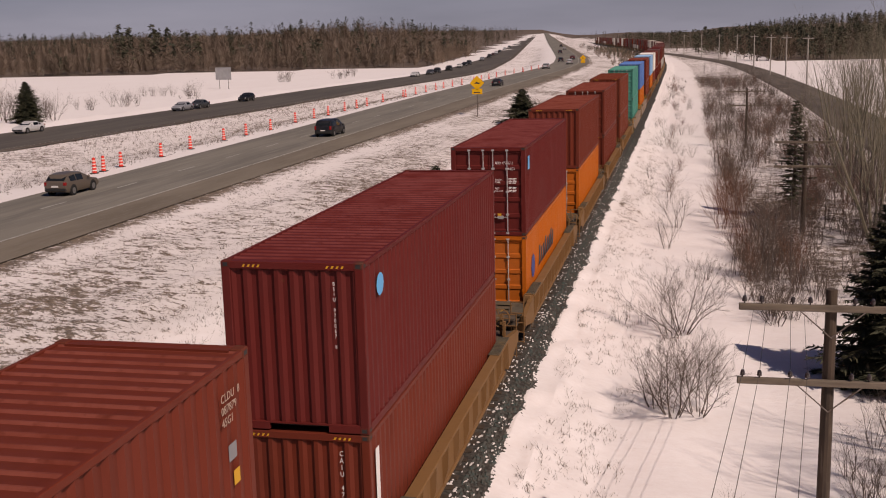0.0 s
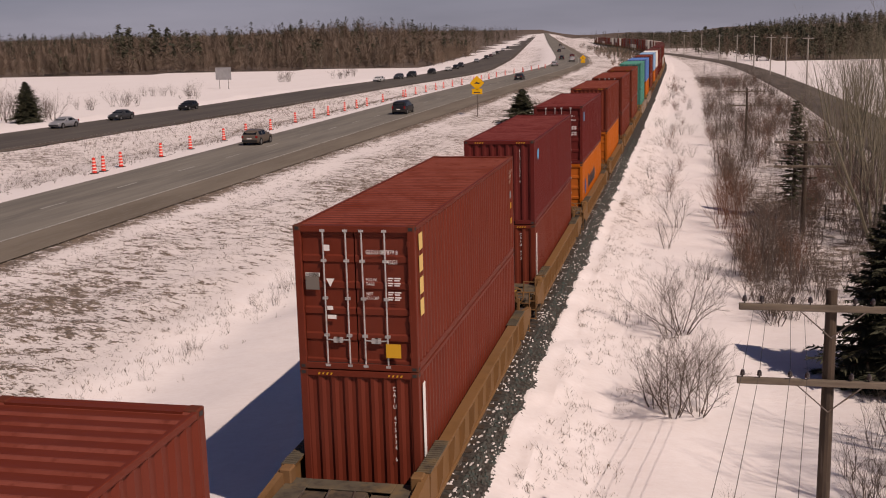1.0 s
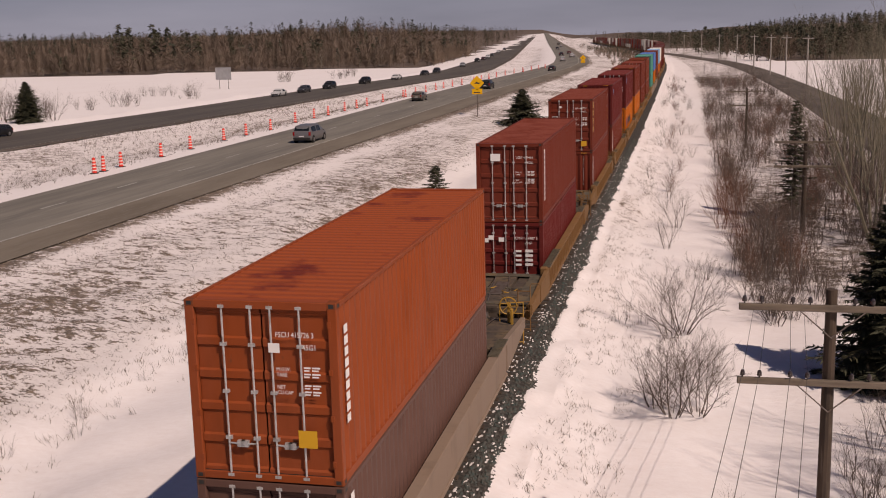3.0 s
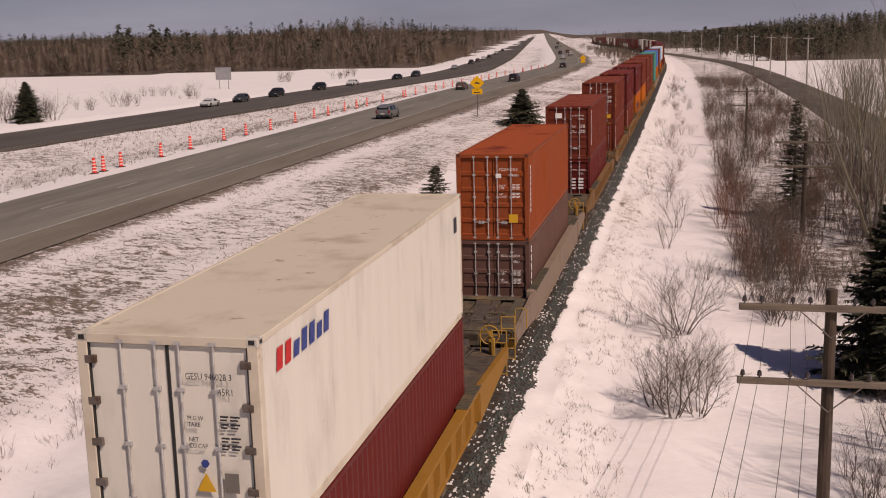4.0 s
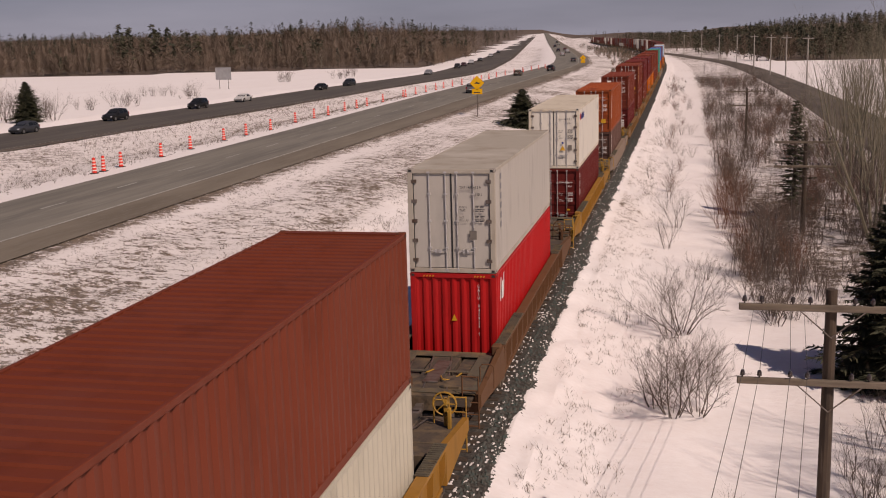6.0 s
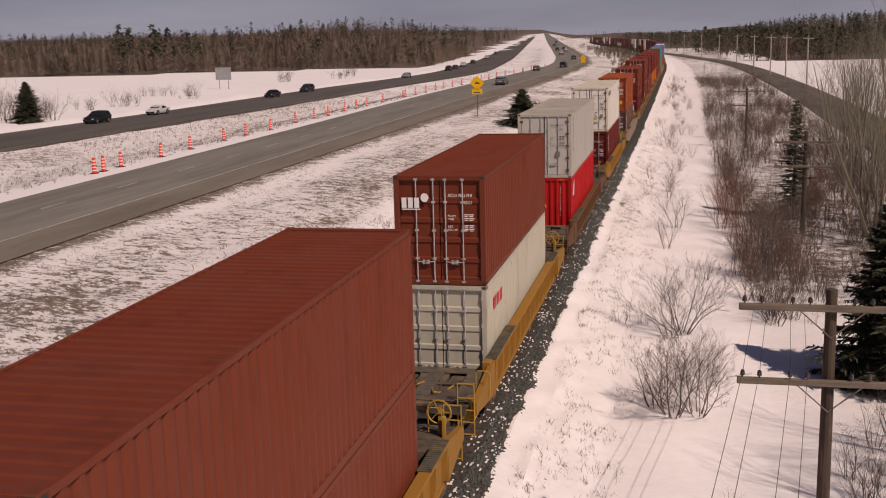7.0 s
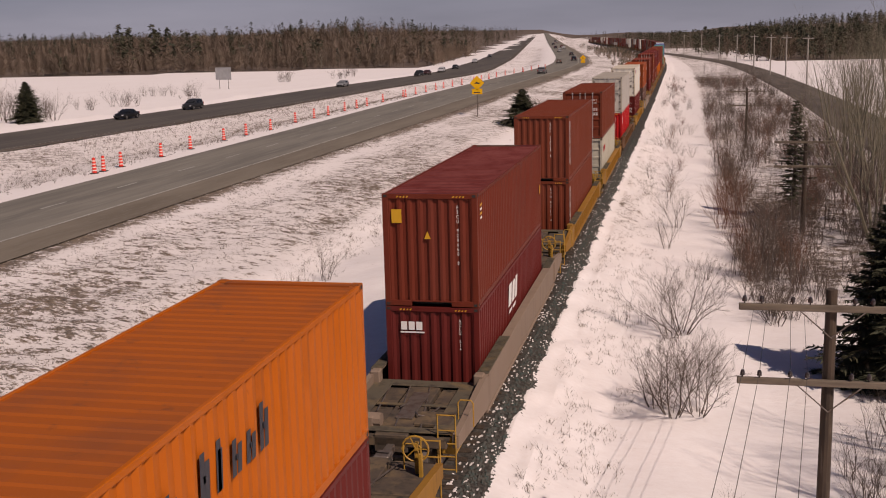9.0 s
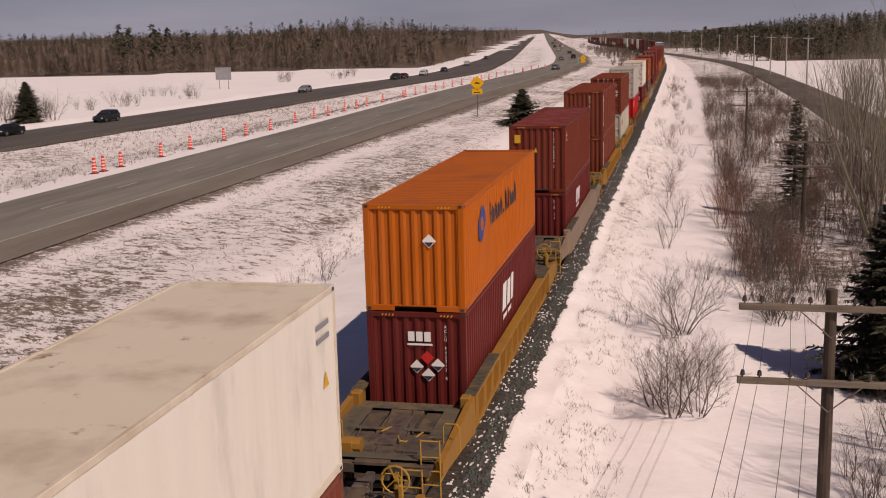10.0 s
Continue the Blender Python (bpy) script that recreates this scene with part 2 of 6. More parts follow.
# ---- mesh helpers ----
def obj(name, verts, faces, material, parent=None, label="", smooth=False):
    me = bpy.data.meshes.new(name)
    me.from_pydata([tuple(v) for v in verts], [], faces)
    for m in material if isinstance(material, (list, tuple)) else [material]:
        me.materials.append(m)
    if smooth:
        me.shade_smooth()
    ob = new(name, me)
    if parent:
        ob.parent = parent
    return tagged(ob, label)


class Build:
    """Collects simple solids into one mesh."""

    def __init__(self):
        self.v, self.f, self.m = [], [], []

    def add(self, verts, faces, mi=0):
        k = len(self.v)
        self.v += [tuple(p) for p in verts]
        self.f += [tuple(i + k for i in q) for q in faces]
        self.m += [mi] * len(faces)
        return self

    def box(self, x0, x1, y0, y1, z0, z1, c=0.0, mi=0):
        """A box; c: chamfer of its upright and long edges."""
        if c <= 0:
            v = [(x, y, z) for z in (z0, z1) for y in (y0, y1) for x in (x0, x1)]
            return self.add(v, [(0, 2, 3, 1), (4, 5, 7, 6), (0, 1, 5, 4), (2, 6, 7, 3), (0, 4, 6, 2), (1, 3, 7, 5)], mi)
        v = []
        for z, i in ((z0, c), (z0 + c, 0), (z1 - c, 0), (z1, c)):
            v += [(x0 + i, y0 + c, z), (x0 + c, y0 + i, z), (x1 - c, y0 + i, z), (x1 - i, y0 + c, z),
                  (x1 - i, y1 - c, z), (x1 - c, y1 - i, z), (x0 + c, y1 - i, z), (x0 + i, y1 - c, z)]
        f = [tuple(range(7, -1, -1)), tuple(range(24, 32))]
        for k in range(3):
            f += [(8 * k + i, 8 * k + (i + 1) % 8, 8 * k + 8 + (i + 1) % 8, 8 * k + 8 + i) for i in range(8)]
        return self.add(v, f, mi)

    def tube(self, a, b, r0, r1=None, n=6, cap=True, mi=0):
        r1 = r0 if r1 is None else r1
        a, b = Vector(a), Vector(b)
        d = (b - a).normalized()
        u = d.orthogonal().normalized()
        w = d.cross(u)
        v = [p + r * (math.cos(2 * math.pi * i / n) * u + math.sin(2 * math.pi * i / n) * w) for p, r in ((a, r0), (b, r1)) for i in range(n)]
        f = [(i, (i + 1) % n, n + (i + 1) % n, n + i) for i in range(n)]
        if cap:
            f += [tuple(range(n - 1, -1, -1)), tuple(range(n, 2 * n))]
        return self.add(v, f, mi)

    def strip(self, prof, axis_from, axis_to, mi=0, flip=False):
        """Quads swept between two maps of the same profile points."""
        n = len(prof)
        v = [axis_from(p) for p in prof] + [axis_to(p) for p in prof]
        f = [(i, i + 1, n + i + 1, n + i) for i in range(n - 1)]
        if flip:
            f = [q[::-1] for q in f]
        return self.add(v, f, mi)

    def sweep(self, pts, radii, n=4):
        """One connected tube along a line of points."""
        k = len(self.v)
        for i, (p, r) in enumerate(zip(pts, radii)):
            d = (pts[min(i + 1, len(pts) - 1)] - pts[max(i - 1, 0)]).normalized()
            u = d.cross(Vector((0.31, 0.17, 0.93))).normalized()
            w = d.cross(u)
            self.v += [tuple(p + r * (math.cos(2 * math.pi * j / n) * u + math.sin(2 * math.pi * j / n) * w)) for j in range(n)]
        f = [(k + i * n + j, k + i * n + (j + 1) % n, k + (i + 1) * n + (j + 1) % n, k + (i + 1) * n + j) for i in range(len(pts) - 1) for j in range(n)]
        self.f += f
        self.m += [0] * len(f)
        return self

    def part(self, name, material, parent=None, label="", smooth=False):
        ob = obj(name, self.v, self.f, material, parent, label, smooth)
        if isinstance(material, (list, tuple)):
            ob.data.polygons.foreach_set("material_index", self.m)
        return ob


def writing(name, body, size, m, material, parent, align="LEFT", line=1.0, squeeze=1.0):
    """Painted lettering, a hair proud of its panel."""
    cu = bpy.data.curves.new(name, "FONT")
    cu.body, cu.size, cu.align_x, cu.space_line, cu.extrude = body, size, align, line, 0.001
    cu.resolution_u = 2
    cu.materials.append(material)
    ob = new(name, cu)
    ob.parent = parent
    ob.matrix_basis = m @ Matrix.Diagonal((squeeze, 1, 1, 1))
    return ob


def interp(x, table):
    """Smooth interpolation through (x, value) rows."""
    if x <= table[0][0]:
        return table[0][1]
    for (x0, a), (x1, b) in zip(table, table[1:]):
        if x <= x1:
            t = (x - x0) / (x1 - x0)
            return a + (b - a) * t
    (x0, a), (x1, b) = table[-2:]
    return b + (b - a) / (x1 - x0) * (x - x1)


# ---- plan: lines of track and roads, heights ----
def track_x(y):
    a = -1.5e-5 * max(y - 32, 0) ** 2
    if y < 300:
        return a
    u = min(y, 640) - 300
    return -1.077 - 0.00804 * u - 1.7e-4 * u * u - 0.1236 * max(y - 640, 0)


R_RIGHT = [(-300, -28.6), (90, -28.5), (190, -29.3), (250, -28.8), (310, -28.3), (373, -29.2), (450, -37), (573, -53), (815, -85), (1720, -202)]
R_WIDTH = [(-300, 8.8), (100, 8.9), (190, 10.2), (300, 9.8), (373, 9.0), (600, 9.0)]
SHOULDER = [(-300, 3.3), (95, 3.4), (150, 4.8), (235, 4.9), (373, 3.6), (600, 3.0)]
L_NEAR = [(-300, -68), (60, -68), (105, -66), (155, -62), (245, -59.6), (288, -56), (330, -55), (471, -69), (859, -118), (1589, -210)]
L_WIDTH = [(-300, 15), (125, 15), (245, 16.5), (330, 16), (471, 13), (900, 11)]
A_LEFT = [(-300, 23.5), (100, 22.0), (190, 23.0), (297, 21.4), (350, 19.2), (401, 15.8), (464, 7.0), (548, -3.5), (800, -45), (1200, -110)]


def smooth(table, y, w=35):
    return sum(interp(y + k * w, table) for k in (-1, -0.5, 0, 0.5, 1)) / 5


def r_right(y):
    return smooth(R_RIGHT, y, 20)


def l_near(y):
    return smooth(L_NEAR, y, 25)


def a_left(y):
    return smooth(A_LEFT, y, 30)


def rise(y):
    return 0.0065 * max(y - 350, 0)


def step(a, b, x):
    t = min(max((x - a) / (b - a), 0), 1)
    return t * t * (3 - 2 * t)


def ground_z(x, y):
    """Height of the land."""
    tx, rr, ln, al = track_x(y), r_right(y), l_near(y), a_left(y)
    rl, lf = rr - smooth(R_WIDTH, y), ln - smooth(L_WIDTH, y)
    up, sh = rise(y), smooth(SHOULDER, y)
    rows = [(lf - 400, -0.6 + up), (lf - 40, -0.9 + up), (lf - 6, -1.0 + up), (lf - 2.0, -0.75 + up), (lf - 0.3, -1.06 + up), (ln + 2.1, -1.06 + up),
            (ln + 3.6, -1.3 + up), (0.5 * (ln + rl), -1.75 + up), (rl - 3.5, -0.42 + up), (rl - 0.4, -0.26 + up), (rr + sh, -0.26 + up), (rr + sh + 1.2, -0.35 + up)]
    gap = tx - rr
    rows += [(rr + 0.45 * gap, -1.0 + up * 0.6), (tx - min(11.2, 0.40 * gap), -1.7 + up * 0.4), (tx - 6.0, -1.05), (tx - 2.6, -0.42), (tx - 2.2, -0.34), (tx + 1.55, -0.36), (tx + 1.95, -0.265), (tx + 2.7, -0.46),
             (tx + 4.2, -1.0), (tx + 9, -1.35), (max(al - 4, tx + 10), -1.35), (max(al - 0.5, tx + 11), -1.26), (max(al + 7.4, tx + 18), -1.26), (max(al + 9, tx + 20), -1.2), (al + 400, -1.0)]
    z = interp(x, rows)
    if x < rows[0][0]:
        z = rows[0][1]
    if x > rows[-1][0]:
        z = rows[-1][1]
    # wooded hills
    d = math.hypot(x, y)
    hill = 0.0
    hill += 5.0 * step(-80, -190, x) * step(362, 540, y)
    hill += 6.5 * math.exp(-((x + 158) / 62) ** 2 - ((y - 600) / 110) ** 2)
    hill += 12 * step(10, 160, x) * step(430, 900, y)
    hill += 6 * noise.noise((x * 0.006, y * 0.006, 3.1)) * step(400, 700, y) * step(60, 160, abs(x + 60))
    hill += 10 * step(1500, 3800, y) * step(60, 900, abs(x + 0.13 * y))
    z += hill * step(10, 55, min(abs(x - rr), abs(x - lf), abs(x - tx)) if d < 4000 else 100)
    # small lumps away from road and rail
    edge = min(abs(x - tx), abs(x - rr + 4) - 5 if x < rr + 4 else x - rr - 4, 99)
    if y < 260 and abs(x) < 120 and not (rl - 3 < x < rr + sh + 0.8) and not (lf - 1 < x < ln + 1.5) and abs(x - tx) > 2.6 and not (al - 1 < x < al + 8):
        z += 0.16 * noise.noise((x * 0.45, y * 0.3, 0)) + 0.05 * noise.noise((x * 1.9, y * 1.2, 5))
    if y < 420 and lf - 7 < x < lf - 1:
        z += 0.55 * max(0, noise.noise((x * 0.35, y * 0.22, 12)) + 0.25) * step(lf - 1, lf - 2.2, x) * step(lf - 7, lf - 4, x)
    if y < 200 and 1.7 < x - tx < 4.0:
        z += (0.13 * noise.noise((x * 1.3, y * 0.9, 9)) + 0.09 * noise.noise((x * 4, y * 2.6, 2))) * step(1.7, 2.1, x - tx) * step(4.0, 3.2, x - tx)
    return z


def cover(x, y):
    """How much dead grass shows through the snow, 0 to 1, with some added for tree shade."""
    tx, rr, ln = track_x(y), r_right(y), l_near(y)
    rl = rr - smooth(R_WIDTH, y)
    if x > tx:
        a = 0.70 * step(1.9, 2.6, x - tx) * step(5.2, 3.4, x - tx) * (0.55 + 0.45 * step(24, 60, y))
        # around pole and thicket, part of the cover stands in for tree shadows
        return max(a, (0.60 + 0.36 * step(40, 54, y)) * step(7.2, 9.6, x - tx) * step(20, 34, y) * step(25, 21, x), 0.55 * step(3.5, 5, x - tx) * step(60, 110, y) * step(25, 21, x), 0.25)
    if x > rr:
        return max(0.30, 0.95 * step(tx - 11.5, tx - 14.5, x) * (1 - 0.5 * step(rr + 8, rr + 4, x)) + 0.75 * step(rr + smooth(SHOULDER, y) + 2.2, rr + smooth(SHOULDER, y) + 0.4, x), 0.9 * step(230, 300, y))
    if x > rl - 3.4:
        return 0.2
    if x > ln:
        return 0.82 * step(rl - 3.4, rl - 6, x)
    return 0.15


def strip_between(name, fa, fb, ys, za, material, label, kind="structure", n=2):
    v, f = [], []
    for y in ys:
        a, b = fa(y), fb(y)
        for k in range(n):
            v.append((a + (b - a) * k / (n - 1), y, za + rise(y)))
    for j in range(len(ys) - 1):
        for k in range(n - 1):
            i = j * n + k
            f.append((i, i + 1, i + n + 1, i + n))
    return tagged(obj(name, v, f, material), label, name.replace("_", " "), kind=kind)


def spaced(a, b, fine, coarse, knee):
    out, y = [], a
    while y < b:
        out.append(y)
        y += fine if y < knee else fine + (coarse - fine) * min(1, (y - knee) / knee)
    return out + [b]


def build_ground():
    xs = sorted(set([-3500, -2500, -1800, -1300, -1000, -800, -650, -520, -430, -360] + list(range(-310, -100, 10)) + [round(-100 + 1.5 * k, 2) for k in range(41)]
                    + [round(-40 + 0.7 * k, 2) for k in range(105)] + [round(1.5 + 0.17 * k, 2) for k in range(18)] + [round(33.5 + 3 * k, 2) for k in range(30)] + list(range(125, 420, 15)) + [450, 520, 620, 750, 900, 1100, 1400, 1800, 2500, 3500]))
    ys = [-400, -250, -150, -90, -50, -25, -10] + [round(0.45 * k, 2) for k in range(1, 223)] + [round(100 + 2.5 * k, 2) for k in range(70)] + [275 + 12 * k for k in range(35)]
    y = 700
    while y < 5500:
        ys.append(y)
        y *= 1.06
    v = [(x, y, ground_z(x, y)) for y in ys for x in xs]
    n = len(xs)
    f, mi = [], []
    for j in range(len(ys) - 1):
        ym = 0.5 * (ys[j] + ys[j + 1])
        rr, ln, tx, al = r_right(ym), l_near(ym), track_x(ym), a_left(ym)
        rl, lf = rr - smooth(R_WIDTH, ym), ln - smooth(L_WIDTH, ym)
        for i in range(n - 1):
            xm = 0.5 * (xs[i] + xs[i + 1])
            k = 0
            if (ym > 750 and min(abs(xm - rr), abs(xm - lf), abs(xm - tx)) > 30 and not lf < xm < rr):
                k = 1
            if (ym > 392 and xm > 35) or (xm < -85 and ym > 352 + 0.22 * (xm + 240) and xm < lf - 12) or ym > 2500:
                k = 1
            f.append((j * n + i, j * n + i + 1, (j + 1) * n + i + 1, (j + 1) * n + i))
            mi.append(k)
    g = obj("ground", v, f, [M["snow"], M["forestfloor"]], smooth=True)
    at = g.data.attributes.new("cover", "FLOAT", "POINT")
    at.data.foreach_set("value", [cover(x, y) for y in ys for x in xs])
    g.data.polygons.foreach_set("material_index", mi)
    tagged(g, "snow-covered land with dead grass showing through", "ground", kind="structure")


build_ground()
YS = spaced(-200, 2600, 4, 40, 300)
strip_between("road", lambda y: r_right(y) - smooth(R_WIDTH, y), lambda y: r_right(y), YS, -0.2, M["asphalt"], "grey two-lane highway carriageway, bleached by salt", n=4)
strip_between("road", lambda y: r_right(y) + 0.0, lambda y: r_right(y) + smooth(SHOULDER, y), YS, -0.204, M["shoulder"], "sandy paved shoulder beside the highway", n=3)
strip_between("road", lambda y: l_near(y) - smooth(L_WIDTH, y), lambda y: l_near(y), YS, -1.0, M["wetasphalt"], "far carriageway of the highway, dark and damp", n=4)
strip_between("road", lambda y: l_near(y), lambda y: l_near(y) + 1.9, YS, -1.004, M["gravelroad"], "muddy gravel shoulder of the far carriageway", n=2)
YA = spaced(-200, 900, 4, 20, 300)
aroad = strip_between("road", lambda y: a_left(y), lambda y: a_left(y) + 6.9, YA, -1.2, M["gravelroad"], "narrow service road of worn grey asphalt and gravel", n=4)
for vv in aroad.data.vertices:
    vv.co.z -= rise(vv.co.y)


def lane_marks():
    edge = strip_between("edge_line", lambda y: r_right(y) - 0.16, lambda y: r_right(y) - 0.01, [y for y in YS if y < 700], -0.196, M["line"], "worn white edge line on asphalt", n=2)
    tagged(edge, category="road marking")
    y = -160.0
    first = None
    while y < 420:
        v = [(r_right(yy) - 4.5 + s * 0.07, yy, -0.194 + rise(yy)) for yy in (y, y + 1.5, y + 3.0) for s in (-1, 1)]
        d = obj("lane_dash", v, [(0, 1, 3, 2), (2, 3, 5, 4)], M["line"])
        tagged(d, "worn white lane dash on asphalt", "road marking", "lane dashes of the highway", "structure")
        y += 9.55


lane_marks()


# ---- track ----
def build_track():
    ys = spaced(-200, 1300, 3, 12, 250)
    prof = [(-2.55, -0.62), (-1.9, -0.26), (-1.5, -0.2), (1.5, -0.2), (1.9, -0.25), (2.5, -0.62)]
    v, f = [], []
    for y in ys:
        v += [(track_x(y) + a, y, b) for a, b in prof]
    n = len(prof)
    for j in range(len(ys) - 1):
        f += [(j * n + i, j * n + i + 1, (j + 1) * n + i + 1, (j + 1) * n + i) for i in range(n - 1)]
    tagged(obj("track_bed", v, f, M["ballast"]), "dark crushed-stone ballast under the railway track", "track bed", kind="structure")
    for s in (-1, 1):
        b = Build()
        pr = [(-0.07, -0.17), (-0.07, -0.155), (-0.012, -0.14), (-0.012, -0.045), (-0.036, -0.035), (-0.036, 0), (0.036, 0), (0.036, -0.035), (0.012, -0.045), (0.012, -0.14), (0.07, -0.155), (0.07, -0.17)]
        vv, ff = [], []
        for y in ys:
            vv += [(track_x(y) + s * 0.754 + a, y, c) for a, c in pr]
        n = len(pr)
        for j in range(len(ys) - 1):
            ff += [(j * n + i, j * n + i + 1, (j + 1) * n + i + 1, (j + 1) * n + i) for i in range(n - 1)]
        b.add(vv, ff).part("rail", M["steel"])
        tagged(scene.collection.objects[-1], "worn steel rail on timber sleepers", "rail", "rails of the track", "structure")
    # loose stones along the shoulder
    rnd = random.Random(4)
    b = Build()
    for k in range(7000):
        y = 14 + 90 * rnd.random() ** 1.6
        x = track_x(y) + 1.45 + 1.15 * rnd.random() ** 1.3
        z = interp(x - track_x(y), prof)
        r = 0.03 + 0.035 * rnd.random()
        a = rnd.random() * 6.28
        ca, sa = math.cos(a) * r, math.sin(a) * r
        q = [(x + ca, y + sa, z), (x - sa, y + ca, z), (x - ca, y - sa, z), (x + sa, y - ca, z), (x + 0.3 * ca, y + 0.3 * sa, z + r * 1.1), (x - 0.4 * ca, y - 0.3 * sa, z + r * 0.9)]
        b.add(q, [(0, 1, 4), (1, 5, 4), (1, 2, 5), (2, 3, 5), (3, 4, 5), (3, 0, 4)])
    tagged(b.part("ballast_stones", M["stone"]), "loose grey ballast stones beside the track", "stones", kind="stuff")
    # thin snow left lying between the stones
    b = Build()
    for k in range(2200):
        y = 15 + 75 * rnd.random() ** 1.5
        inner = rnd.random() < 0.42
        dx = 1.12 + 0.40 * rnd.random() ** 1.4 if inner else 2.08 - 0.5 * rnd.random() ** 1.8
        if noise.noise((y * 0.9, 3.0 if inner else 8.0, 0)) < -0.12:
            continue
        x, z = track_x(y) + dx, interp(dx, prof)
        n = rnd.randint(5, 7)
        ra, rb = rnd.uniform(0.015, 0.05), rnd.uniform(0.03, 0.12)
        rim = [(ra * math.cos(q * 6.283 / n) * rnd.uniform(0.6, 1.2), rb * math.sin(q * 6.283 / n) * rnd.uniform(0.6, 1.2)) for q in range(n)]
        v = [(x + u, y + w, interp(dx + u, prof) + 0.012) for u, w in rim] + [(x + 0.5 * u, y + 0.5 * w, interp(dx + 0.5 * u, prof) + 0.028) for u, w in rim]
        b.add(v, [(q, (q + 1) % n, n + (q + 1) % n, n + q) for q in range(n)] + [tuple(range(n, 2 * n))])
    tagged(b.part("snow_patches", M["patchsnow"], smooth=True), "thin broken snow lying on the ballast edge", "snow", kind="stuff")
    # sleepers
    b = Build()
    b.box(-1.3, 1.3, -0.11, 0.11, -0.34, -0.165, 0.012)
    me = None
    for k in range(140):
        y = 10 + k * 0.55
        if me is None:
            o = b.part("sleeper", M["wood"])
            me = o.data
        else:
            o = new("sleeper", me)
        o.location = (track_x(y), y, 0)
        tagged(o, "dark timber railway sleeper set in ballast", "sleeper", "sleepers of the track")


build_track()

# ---- containers ----
CL, CW = 12.192, 2.438


def corr(a, b, pitch, depth, base):
    """Trapezoid corrugation between a and b: rows of (place, offset inward)."""
    n = max(1, round((b - a) / pitch))
    p = (b - a) / n
    rows = [(a, 0.0)]
    for k in range(n):
        o = a + k * p
        rows += [(o + 0.13 * p, 0.0), (o + 0.36 * p, depth), (o + 0.64 * p, depth), (o + 0.87 * p, 0.0)]
    return rows + [(b, 0.0)]


def ridges(a, b, pitch, depth):
    """Narrow raised ridges on a low sheet between a and b."""
    n = round((b - a) / pitch)
    p = (b - a) / n
    rows = [(a, 0.0)]
    for k in range(n):
        o = a + k * p
        rows += [(o + 0.05 * p, 0.0), (o + 0.13 * p, depth), (o + 0.84 * p, depth), (o + 0.95 * p, 0.0)]
    return rows + [(b, 0.0)]


CAST, PALER = {}, {}


def paler(m):
    """The same paint mixed paler, with spots of the base tone and a darker one."""
    if m.name not in PALER:
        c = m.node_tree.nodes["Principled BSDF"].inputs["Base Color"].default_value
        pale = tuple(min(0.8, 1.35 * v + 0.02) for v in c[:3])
        PALER[m.name] = vary(mat(m.name + " chalked", pale, 0.7, 0, 0.2), [(tuple(c[:3]), 1.1, 0.42, 0.7), (tuple(0.8 * v for v in c[:3]), 5, 0.55, 0.75)])
    return PALER[m.name]


def casting_paint(colour):
    """Chipped, rust-browned paint on the corner castings."""
    if colour not in CAST:
        c = M[colour].node_tree.nodes["Principled BSDF"].inputs["Base Color"].default_value
        CAST[colour] = vary(mat(colour + " casting paint", tuple(0.75 * v + w for v, w in zip(c, (0.015, 0.008, 0.005))), 0.8, 0, 0.2), [((0.09, 0.045, 0.028), 5, 0.5, 0.7)], bump=0.004)
    return CAST[colour]


